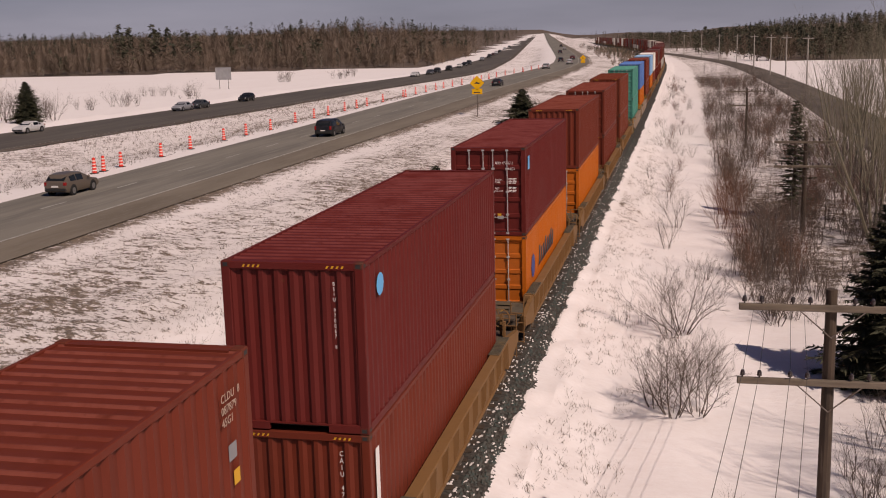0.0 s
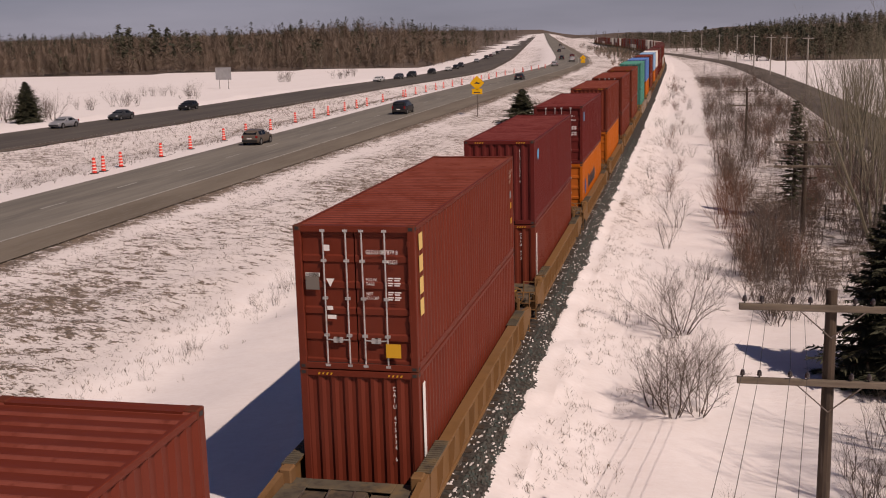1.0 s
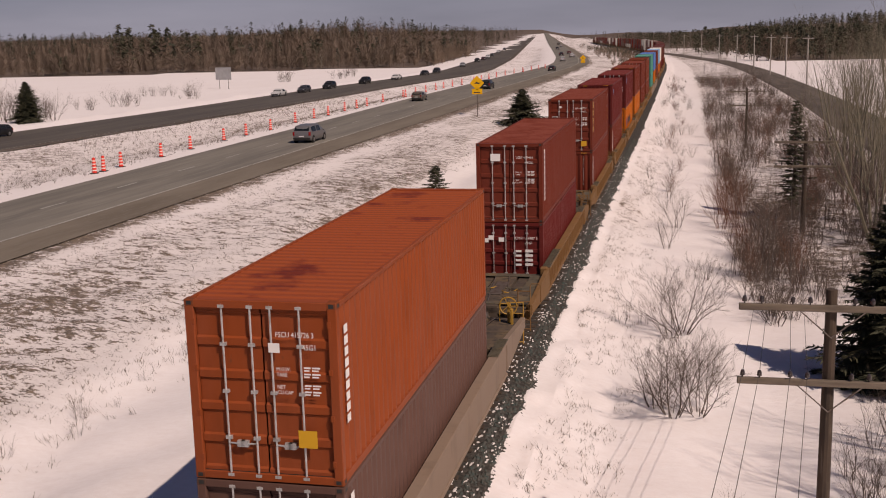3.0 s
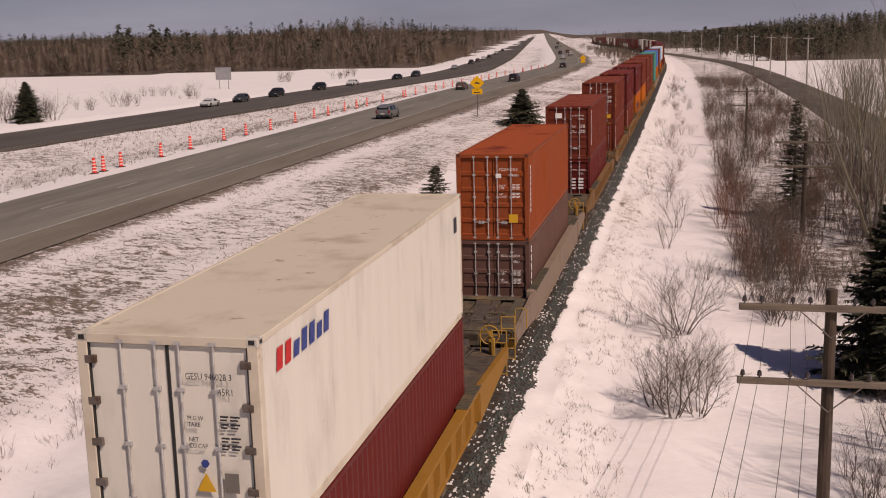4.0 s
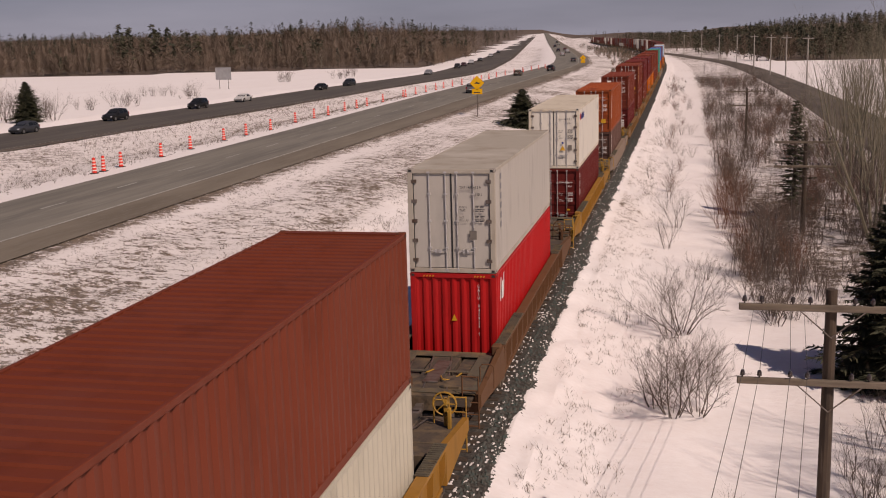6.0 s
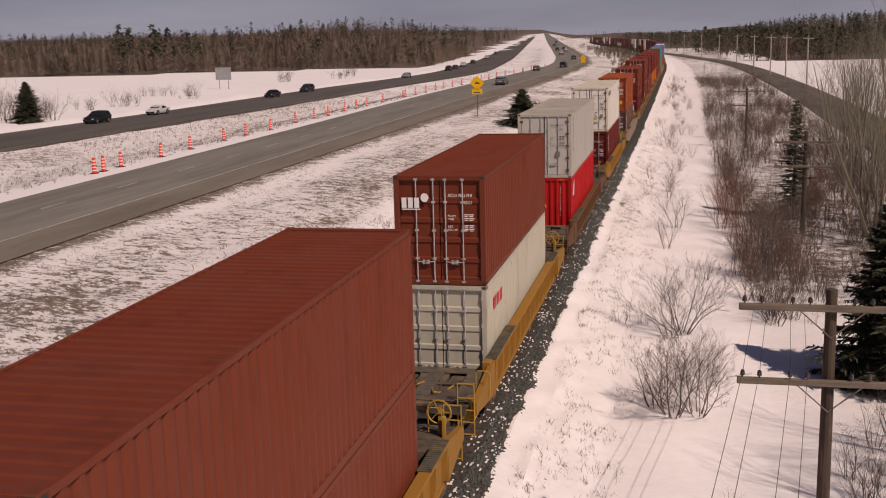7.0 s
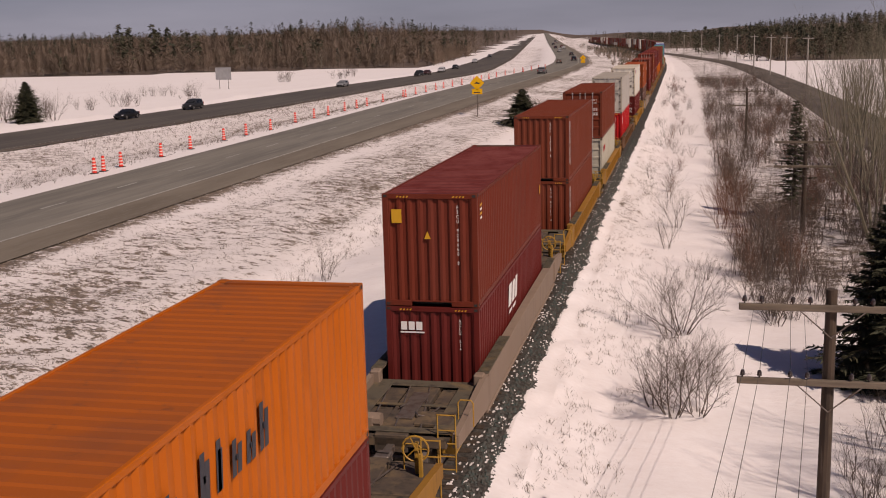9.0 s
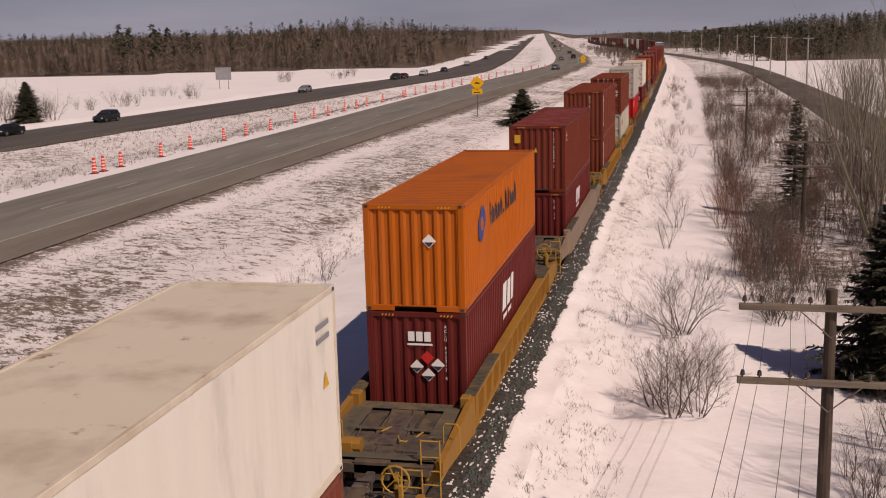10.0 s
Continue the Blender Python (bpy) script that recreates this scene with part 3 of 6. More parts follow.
def container(kind, colour, h=2.896, length=CL, doors=True, frame_colour=None, top=None):
    """A freight container standing at its base centre; the doors or the blank end face -y."""
    e = new("shipping_container")
    col = M[colour]
    fc = M[frame_colour] if frame_colour else (M[{"white": "dirtywhite", "grey": "dirtygrey"}[colour]] if kind == "reefer" else col)
    hw, hl = CW / 2, length / 2
    reefer = kind == "reefer"
    pitch, depth = (0.278, 0.046) if not reefer else (0.62, 0.006)
    for s in (-1, 1):
        rows = corr(-hl + 0.12, hl - 0.12, pitch, depth, 0)
        b = Build()
        b.strip(rows, lambda p: (s * (hw - 0.008 - p[1]), p[0], 0.14), lambda p: (s * (hw - 0.008 - p[1]), p[0], h - 0.09), flip=s < 0)
        b.part("side_panel", col, e)
        b = Build()
        b.box(s * hw - (0.07 if s > 0 else 0), s * hw + (0.07 if s < 0 else 0), -hl + 0.17, hl - 0.17, 0.012, 0.16, 0.008)
        b.part("bottom_rail", fc, e)
        b = Build()
        b.box(s * hw - (0.06 if s > 0 else 0), s * hw + (0.06 if s < 0 else 0), -hl + 0.17, hl - 0.17, h - 0.10, h - 0.012, 0.008)
        b.part("top_rail", fc, e)
        for t in (-1, 1):
            x0, x1 = sorted((s * hw, s * (hw - 0.15)))
            y0, y1 = sorted((t * hl, t * (hl - 0.14)))
            Build().box(x0, x1, y0, y1, 0.1, h - 0.1, 0.012).part("corner_post", fc, e)
            for z0 in (0, h - 0.118):
                x0, x1 = sorted((s * (hw + 0.003), s * (hw - 0.162)))
                y0, y1 = sorted((t * (hl + 0.003), t * (hl - 0.178)))
                b = Build()
                b.box(x0, x1, y0, y1, z0, z0 + 0.118, 0.014)
                b.box(s * (hw + 0.004) - 0.002, s * (hw + 0.004) + 0.002, t * (hl - 0.09) - 0.04, t * (hl - 0.09) + 0.04, z0 + 0.035, z0 + 0.085, mi=1)
                b.box(s * (hw - 0.08) - 0.04, s * (hw - 0.08) + 0.04, t * (hl + 0.004) - 0.002, t * (hl + 0.004) + 0.002, z0 + 0.03, z0 + 0.09, mi=1)
                b.part("corner_casting", [casting_paint(colour), M["black"]], e)
    # roof, ribbed across
    rows = ridges(-hl + 0.16, hl - 0.16, 0.282, 0.024) if not reefer else corr(-hl + 0.16, hl - 0.16, 1.2, 0.004, 0)
    b = Build()
    b.strip(rows, lambda p: (-hw + 0.05, p[0], h - 0.022 - p[1]), lambda p: (hw - 0.05, p[0], h - 0.022 - p[1]), flip=True)
    for t in (-1, 1):
        y0, y1 = sorted((t * (hl - 0.02), t * (hl - 0.2)))
        b.box(-hw + 0.16, hw - 0.16, y0, y1, h - 0.05, h - 0.012)
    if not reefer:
        # rib crests and the rib slopes facing -y take the paler paint
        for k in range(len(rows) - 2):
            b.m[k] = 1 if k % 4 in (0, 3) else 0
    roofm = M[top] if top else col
    b.part("roof", [roofm, roofm if top in ("spotted", "dullorange") or colour == "brick" else paler(roofm)], e, "sun-faded ribbed roof sheet")
    Build().box(-hw + 0.06, hw - 0.06, -hl + 0.06, hl - 0.06, 0.10, 0.15).part("floor", M["deck"], e)
    for t in (-1, 1):
        if doors and t < 0:
            continue
        rows = corr(-hw + 0.14, hw - 0.14, 0.255, 0.045, 0)
        b = Build()
        b.strip(rows, lambda p: (p[0], t * (hl - 0.02 - p[1]), 0.12), lambda p: (p[0], t * (hl - 0.02 - p[1]), h - 0.1), flip=t > 0)
        b.part("end_panel", col, e)
        y0, y1 = sorted((t * hl, t * (hl - 0.08)))
        b = Build()
        for xa, xb in ((-hw + 0.15, -0.52), (0.52, hw - 0.15)):
            b.box(xa, xb, y0, y1, 0.01, 0.15, 0.006)
        b.box(-0.53, 0.53, y0, y1, 0.125, 0.15)
        b.part("end_sill", fc, e)
        # black panel set back in the open slot stands in for its shade
        Build().box(-0.52, 0.52, min(t * (hl - 0.25), t * (hl - 0.3)), max(t * (hl - 0.25), t * (hl - 0.3)), 0.01, 0.12).part("gooseneck_recess", M["black"], e)
        Build().box(-hw + 0.15, hw - 0.15, y0, y1, h - 0.13, h - 0.008, 0.006).part("end_header", fc, e)
    if not doors:
        # hazard chevrons on the header
        for s in (-1, 1):
            b = Build()
            for k in range(4):
                x = s * (hw - 0.5) + (k - 1.5) * 0.085
                b.add([(x, -hl - 0.004, h - 0.10), (x + 0.035, -hl - 0.004, h - 0.10), (x + 0.06, -hl - 0.004, h - 0.055), (x + 0.025, -hl - 0.004, h - 0.055)], [(0, 1, 2, 3)])
            b.part("hazard_stripe", M["yellowmark"], e, "yellow hazard stripes")
    if doors:
        y = -hl
        Build().box(-hw + 0.15, hw - 0.15, y, y + 0.1, 0.01, 0.13, 0.006).part("door_sill", fc, e)
        Build().box(-hw + 0.15, hw - 0.15, y, y + 0.1, h - 0.13, h - 0.008, 0.006).part("door_header", fc, e)
        for s in (-1, 1):
            b = Build()
            x0, x1 = (0.012, hw - 0.16) if s > 0 else (-hw + 0.16, -0.012)
            yf = y + 0.045
            if reefer:
                b.box(x0, x1, yf, yf + 0.08, 0.14, h - 0.14, 0.01)
            else:
                # a pressed door leaf with five recessed fields
                n = 5
                rows, hh = [(0.14, 0.0)], (h - 0.28) / n
                for k in range(n):
                    o = 0.14 + hh * k
                    rows += [(o + 0.055, 0.0), (o + 0.085, 0.032), (o + hh - 0.085, 0.032), (o + hh - 0.055, 0.0)]
                rows.append((h - 0.14, 0.0))
                b.strip(rows, lambda p: (x0, yf + p[1], p[0]), lambda p: (x1, yf + p[1], p[0]), flip=True)
            d = b.part("door", col, e)
            Build().box(x0 - 0.006 if s < 0 else x0, x1 + (0 if s < 0 else 0.006), yf - 0.004, yf + 0.02, 0.125, 0.142).part("gasket", M["black"], d)
            for q, x in (((0.2, s * 0.16), (0.8, s * 0.62)) if s > 0 else ((0.2, s * 0.62), (0.8, s * 0.16))):
                b = Build()
                b.tube((x, yf - 0.03, 0.06), (x, yf - 0.03, h - 0.06), 0.017, n=6)
                for z in (0.09, 0.7, 1.45, 2.2, h - 0.1):
                    b.box(x - 0.05, x + 0.05, yf - 0.05, yf + 0.004, z - 0.025, z + 0.025)
                bar = b.part("locking_bar", M["galv"], d, "galvanised locking bar")
                sgn = 1 if q < 0.5 else -1
                b = Build()
                b.tube((x, yf - 0.05, 0.62), (x + sgn * 0.33, yf - 0.05, 0.60), 0.014, n=5)
                b.box(x + sgn * 0.20 - 0.06, x + sgn * 0.20 + 0.06, yf - 0.062, yf, 0.56, 0.66)
                b.part("handle", M["galv"], d)
            for k in range(5 if reefer else 4):
                z = 0.35 + (h - 0.7) * k / (4 if reefer else 3)
                w = 0.15 if reefer else 0.06
                b = Build()
                xa = s * (hw - 0.10)
                b.box(xa - s * w if s > 0 else xa, xa if s > 0 else xa + w, y - 0.006, yf + 0.01, z - 0.05, z + 0.05, 0.005)
                b.part("hinge", M["steel"] if reefer else col, d)
        if reefer:
            Build().box(-0.02, 0.02, y + 0.03, y + 0.06, 0.13, h - 0.13).part("gasket", M["black"], e)
            for s in (-1, 1):
                Build().box(s * (hw - 0.155) - 0.008, s * (hw - 0.155) + 0.008, y + 0.01, y + 0.06, 0.13, h - 0.13).part("gasket", M["black"], e)
    e["h"], e["half"] = h, hl
    return e


def plate(e, name, pts, material, label=""):
    """A thin painted mark or sticker given by its outline."""
    return obj(name, pts, [tuple(range(len(pts)))], M[material], e, label)


def end_rect(e, x0, x1, z0, z1, material, name="marking", out=0.012, label=""):
    y = -e["half"] - out
    return plate(e, name, [(x0, y, z0), (x1, y, z0), (x1, y, z1), (x0, y, z1)], material, label)


def side_rect(e, y0, y1, z0, z1, material, name="marking", slant=0.0, label=""):
    x = CW / 2 + 0.004
    return plate(e, name, [(x, y0, z0), (x, y1, z0), (x, y1 + slant, z1), (x, y0 + slant, z1)], material, label)


def end_text(e, body, x, z, size, material="whitemark", align="LEFT", line=1.0, out=0.012, squeeze=1.0):
    m = Matrix.Translation((x, -e["half"] - out, z)) @ pose(0, 0, 0, 90, 0, 0)
    return writing("marking", body, size, m, M[material], e, align, line, squeeze)


def side_text(e, body, y, z, size, material="whitemark", align="LEFT", line=1.0, squeeze=1.0):
    m = Matrix.Translation((CW / 2 + 0.006, y, z)) @ pose(0, 0, 0, 90, 0, 90)
    return writing("marking", body, size, m, M[material], e, align, line, squeeze)


def column(body):
    return "\n".join(body)


def end_column(e, body, top=None, x=0.72, size=0.15):
    """An upright row of characters down the blank end."""
    end_text(e, column(body), x, (top or e["h"] - 0.38), size * 0.8, line=0.95, align="CENTER", out=0.002, squeeze=0.8)


def side_bars(e, y, z0, z1, n, w=0.2, material="whitemark"):
    """Letter-sized bars down the side near its end, where a name cannot be lettered."""
    for k in range(n):
        a, b_ = z0 + (z1 - z0) * (k + 0.12) / n, z0 + (z1 - z0) * (k + 0.88) / n
        side_rect(e, y, y + w, a, b_, material)


def door_block(e, code, kind="45G1", dark=False, drop=0.0):
    """Number, type code and weight table on the door."""
    c = "darkmark" if dark else "whitemark"
    h = e["h"] - drop
    end_text(e, code, 0.24, h - 0.55, 0.12, c, squeeze=0.80)
    end_text(e, kind, 0.66, h - 0.74, 0.12, c, squeeze=0.85)
    end_text(e, "M.G.W.\nTARE", 0.23, h - 1.08, 0.085, c, squeeze=0.85)
    end_text(e, "NET\nCU.CAP", 0.23, h - 1.36, 0.085, c, squeeze=0.85)
    for k in range(4):
        z = h - 1.06 - 0.10 * k - (0.08 if k > 1 else 0)
        for a, w in ((0.67, 0.11), (0.80, 0.13)):
            end_rect(e, a, a + w, z + 0.03, z + 0.056, c)
            end_rect(e, a, a + w * 0.8, z - 0.012, z + 0.012, c)


LABEL = {"maroon": "maroon", "oxide": "dark red oxide", "brick": "brick red", "rust": "orange-brown", "orange": "orange", "red": "bright red", "white": "dirty white", "grey": "pale grey",
         "cream": "cream-grey", "teal": "teal green", "blue": "blue", "sky": "pale blue", "brownx": "greyish brown"}


def describe(e, colour, end, where):
    return tagged(e, f"{LABEL[colour]} container with {end}, {where}", "container", "containers of the train")


TOP, LOW = "stacked on another", "in a well car"


def spec(colour, kind="box", doors=True, h=2.896, length=CL, top=None):
    return dict(kind=kind, colour=colour, doors=doors, h=h, length=length, top=top)


# near-end place at the clip's start, upper, lower, car colour; from the far part of the train back to the last
TRAIN = [
    (186.0, spec("white"), spec("brick"), "welltan"),
    (167.5, spec("sky"), spec("orange"), "welltan"),
    (147.5, spec("oxide", doors=True), spec("brick"), "wellbrown"),
    (127.0, spec("blue"), spec("orange"), "wellgrey"),
    (108.5, spec("teal"), spec("teal"), "wellgrey"),
    (87.0, spec("brick", doors=False), spec("brick", doors=False), "welltan"),
    (69.4, spec("oxide"), spec("oxide", doors=False), "welltan"),
    (52.3, spec("oxide", doors=False), spec("orange"), "welltan"),
    (34.3, spec("maroon"), spec("orange"), "welltan"),
    (16.2, spec("maroon", doors=False), spec("oxide", doors=False), "welltan"),
    (-0.7, spec("oxide"), spec("oxide", doors=False), "welltan"),
    (-22.25, spec("oxide"), spec("maroon", h=2.591), "welltan"),
    (-46.1, spec("rust", top="spotted"), spec("brownx", h=2.591), "wellgrey"),
    (-69.4, spec("white", "reefer", top="dirtywhite"), spec("maroon"), "wellyellow"),
    (-93.2, spec("grey", "reefer", top="dirtygrey"), spec("red", doors=False), "wellbrown"),
    (-114.95, spec("brick"), spec("cream"), "wellyellow"),
    (-134.9, spec("brick", doors=False), spec("brick", doors=False), "wellyellow"),
    (-156.7, spec("oxide", doors=False, top="stained"), spec("maroon", doors=False, h=2.591), "wellgrey"),
    (-178.7, spec("orange", doors=False, h=2.591, top="dullorange"), spec("maroon", doors=False), "wellyellow"),
    (-200.4, spec("white", "reefer", top="dirtywhite"), spec("brick"), "wellyellow"),
]
DECK = 0.354
SPEED = 20.297
MOVING = []      # thing, place along the track at the start, height, speed


def make(sp, y0, z, where):
    e = container(sp["kind"], sp["colour"], sp["h"], sp["length"], sp["doors"], top=sp["top"])
    describe(e, sp["colour"], "locking-bar doors" if sp["doors"] else "ribbed blank end", where)
    MOVING.append((e, y0 + sp["length"] / 2, z))
    return e


def well_car(length, near, far, colour):
    """A container well car at its middle on the rails: two deep side sills, end platforms, trucks."""
    e = new("well_car")
    c = M[colour]
    hl, well = length / 2, far - near
    end = {-1: near, 1: far}
    for s in (-1, 1):
        ribbed = colour != "wellgrey"
        x, xo = s * (1.36 if ribbed else 1.45), s * 1.525
        b = Build()
        # web plate, top and bottom chords
        b.box(min(x, x + s * 0.012), max(x, x + s * 0.012), near, far, 0.38, 1.34)
        b.box(min(s * 1.27, xo + s * 0.01), max(s * 1.27, xo + s * 0.01), near, far, 1.33, 1.405, 0.012)
        b.box(min(x - s * 0.06, x + s * 0.05), max(x - s * 0.06, x + s * 0.05), near, far, 0.37, 0.46, 0.012)
        # the sill runs out, sloping, over the platforms
        for t in (-1, 1):
            ya, yb = end[t], t * (hl - 0.75)
            v = [(xx, y, z) for xx in (s * 1.36, s * 1.50) for y, z in ((ya, 0.50), (ya, 1.40), (yb, 1.14), (yb, 0.84))]
            b.add(v, [(0, 1, 2, 3), (7, 6, 5, 4), (0, 4, 5, 1), (1, 5, 6, 2), (2, 6, 7, 3), (3, 7, 4, 0)])
        sill = b.part("side_sill", c, e)
        if ribbed:
            n = int(well / 1.08)
            for k in range(n + 1):
                y = near + 0.1 + (well - 0.2) * k / n
                pr = [(x, 0.46), (x + s * 0.02, 0.46), (x + s * 0.13, 0.80), (xo - s * 0.01, 1.33), (x, 1.33)]
                m5 = [(a, yy, z) for yy in (y - 0.03, y + 0.03) for a, z in pr]
                Build().add(m5, [(0, 1, 2, 3, 4), (9, 8, 7, 6, 5)] + [(q, q + 5, (q + 1) % 5 + 5, (q + 1) % 5) for q in range(5)]).part("rib", c, sill)
        # ridged tread along the top of the sill at both ends of the well
        for t in (-1, 1):
            ln = 3.4 if far - near > 13.8 and t < 0 else 1.7
            y0, y1 = sorted((end[t], end[t] - t * ln))
            b = Build()
            b.box(min(s * 1.24, s * 1.53), max(s * 1.24, s * 1.53), y0, y1, 1.409, 1.43)
            q = y0 + 0.06
            while q < y1 - 0.05:
                b.box(min(s * 1.25, s * 1.52), max(s * 1.25, s * 1.52), q, q + 0.035, 1.43, 1.445)
                q += 0.11
            b.part("tread", M["tread"], sill, "grey ridged tread plate")
    b = Build()
    for k in range(5):
        y = near + 0.3 + (well - 0.6) * k / 4
        b.box(-1.42, 1.42, y - 0.25, y + 0.25, 0.26, 0.345, 0.01)
    b.part("well_floor", M["deck"], e)
    for t in (-1, 1):
        b = Build()
        ho = abs(end[t])
        ya, yb = sorted((t * (ho + 0.02), t * (hl - 0.6)))
        b.box(-1.40, 1.40, min(t * (ho + 0.02), t * (ho + 0.22)), max(t * (ho + 0.02), t * (ho + 0.22)), 0.25, 1.12, 0.01)
        b.box(-0.38, 0.38, ya, yb, 0.72, 1.13, 0.02)
        b.box(-1.36, 1.36, min(t * (hl - 2.3), t * (hl - 1.5)), max(t * (hl - 2.3), t * (hl - 1.5)), 0.9, 1.10, 0.02)
        b.box(-1.25, 1.25, min(t * (hl - 0.85), t * (hl - 0.6)), max(t * (hl - 0.85), t * (hl - 0.6)), 0.86, 1.06, 0.01)
        pl = b.part("end_platform", M["deck"], e, "grimy steel end platform")
        for s in (-1, 1):
            y0, y1 = sorted((t * (ho + 0.2), t * (hl - 0.6)))
            Build().box(min(s * 0.45, s * 1.3), max(s * 0.45, s * 1.3), y0, y1, 1.04, 1.07).part("walkway", M["deck"], pl)
        for k in range(3):
            Build().tube((-0.9 + 0.5 * k, t * (ho + 0.3), 1.14), (-0.6 + 0.6 * k, t * (hl - 0.9), 1.14), 0.02, n=5).part("pipe", M["steel"], pl)
        for s in (-1, 1):
            b = Build()
            y0 = t * (hl - 0.72)
            for dx in (0, 0.4):
                b.tube((s * (1.44 - dx), y0, 0.30), (s * (1.44 - dx), y0, 1.62), 0.02, n=5)
            for z in (0.35, 0.65, 0.95, 1.25, 1.60):
                b.tube((s * 1.04, y0, z), (s * 1.44, y0, z), 0.018, n=5)
            b.part("ladder", M["yellow"] if colour in ("wellyellow", "wellgrey") else c, e)
        b = Build()
        b.box(-0.09, 0.09, min(t * (hl - 0.7), t * (hl + 0.05)), max(t * (hl - 0.7), t * (hl + 0.05)), 0.72, 0.92, 0.015)
        b.box(-0.17, 0.17, min(t * (hl - 0.16), t * (hl + 0.1)), max(t * (hl - 0.16), t * (hl + 0.1)), 0.68, 0.96, 0.03)
        b.part("coupler", M["steel"], e)
        tr = Build()
        yc = t * (hl - 1.9)
        for s in (-1, 1):
            tr.box(min(s * 0.93, s * 1.08), max(s * 0.93, s * 1.08), yc - 1.15, yc + 1.15, 0.36, 0.58, 0.03)
            tr.box(min(s * 0.9, s * 1.1), max(s * 0.9, s * 1.1), yc - 0.3, yc + 0.3, 0.25, 0.7, 0.03)
        tr.box(-1.05, 1.05, yc - 0.2, yc + 0.2, 0.4, 0.66, 0.02)
        truck = tr.part("truck", M["steel"], e)
        for dy in (-0.89, 0.89):
            for s in (-1, 1):
                Build().tube((s * 0.70, yc + dy, 0.46), (s * 0.83, yc + dy, 0.46), 0.455, n=20).part("wheel", M["steel"], truck)
            Build().tube((-0.8, yc + dy, 0.46), (0.8, yc + dy, 0.46), 0.08, n=8).part("axle", M["steel"], truck)
    # hand brake on its stand and grab rails at the front end
    yel = M["yellow"] if colour in ("wellyellow", "wellgrey") else c
    yb = hl - 1.15
    stand = Build().box(1.02, 1.10, yb - 0.05, yb + 0.05, 1.04, 1.72, 0.01).box(1.14, 1.22, yb - 0.22, yb - 0.12, 0.55, 1.55, 0.01).part("brake_stand", yel, e)
    ring = [Vector((1.06 + 0.27 * math.cos(k * math.pi / 8), yb - 0.10, 1.62 + 0.27 * math.sin(k * math.pi / 8))) for k in range(17)]
    b = Build()
    b.sweep(ring, [0.022] * 17, 5)
    for k in range(3):
        b.tube(ring[k * 5], (1.06, yb - 0.10, 1.62), 0.014, n=4)
    b.part("brake_wheel", yel, stand)
    for xx, yy in ((0.75, hl - 1.0), (-1.0, hl - 1.0), (1.30, -hl + 1.7), (-1.30, -hl + 1.7)):
        pts = [Vector((xx, yy, 1.0)), Vector((xx, yy, 1.55)), Vector((xx + 0.05, yy, 1.62)), Vector((xx + 0.30, yy, 1.62)), Vector((xx + 0.35, yy, 1.55)), Vector((xx + 0.35, yy, 1.0))]
        Build().sweep(pts, [0.018] * 6, 5).part("grab_rail", yel, e)
    # open frame laid over the platform that faces back
    b = Build()
    ya, yc = -hl + 0.75, near - 0.03
    for x0, x1 in ((-1.34, -0.86), (0.86, 1.34)):
        b.box(x0, x1, ya, yc, 1.135, 1.165, 0.008)
    for y0, y1 in ((yc - 0.42, yc), (ya, ya + 0.3), (0.5 * (ya + yc) - 0.06, 0.5 * (ya + yc) + 0.06)):
        b.box(-0.855, 0.855, y0, y1, 1.135, 1.165, 0.008)
    b.part("platform_frame", M["tread"], e, "worn grey-green platform frame")
    # brake gear at the end that faces back
    b = Build()
    b.tube((-0.95, -hl + 1.15, 1.25), (-0.35, -hl + 1.15, 1.25), 0.17, n=10)
    b.box(-0.78, -0.5, -hl + 0.98, -hl + 1.32, 1.08, 1.38, 0.03)
    b.part("brake_reservoir", c, e)
    # hoses and small gear on the platform that faces back
    yy = 0.5 * (near - hl)
    b = Build()
    pts = [Vector((-0.2 + 0.9 * k / 8, yy + 0.5 * math.sin(k * 0.9), 1.16 + 0.05 * math.cos(k * 1.3))) for k in range(9)]
    b.sweep(pts, [0.022] * 9, 5)
    b.part("brake_hose", M["yellow"] if colour != "wellgrey" else M["steel"], e)
    Build().box(0.35, 1.2, yy - 0.9, yy - 0.1, 1.08, 1.17, 0.015).part("tread_plate", M["deck"], e)
    Build().box(-0.15, 0.25, yy - 0.6, yy + 1.2, 1.13, 1.18, 0.01).part("tread_plate", M["steel"], e)
    Build().box(-1.2, -0.5, yy - 1.0, yy - 0.5, 1.07, 1.22, 0.03).part("valve_box", M["deck"], e)
    for s in (-1, 1):
        Build().box(min(s * 1.2, s * 1.45), max(s * 1.2, s * 1.45), near - 0.35, near - 0.05, 1.08, 1.46, 0.03).part("corner_guide", c, e)
        Build().box(min(s * 1.05, s * 1.42), max(s * 1.05, s * 1.42), -hl + 0.9, -hl + 1.5, 0.62, 1.1, 0.03).part("step_box", M["yellow"] if colour in ("wellyellow", "wellgrey") else c, e)
    tagged(e, {"wellyellow": "dirty yellow", "welltan": "faded tan", "wellbrown": "brown", "wellgrey": "greyish pink"}[colour] + " double-stack well car with ribbed side sills", "rail car", "well cars of the train")
    return e


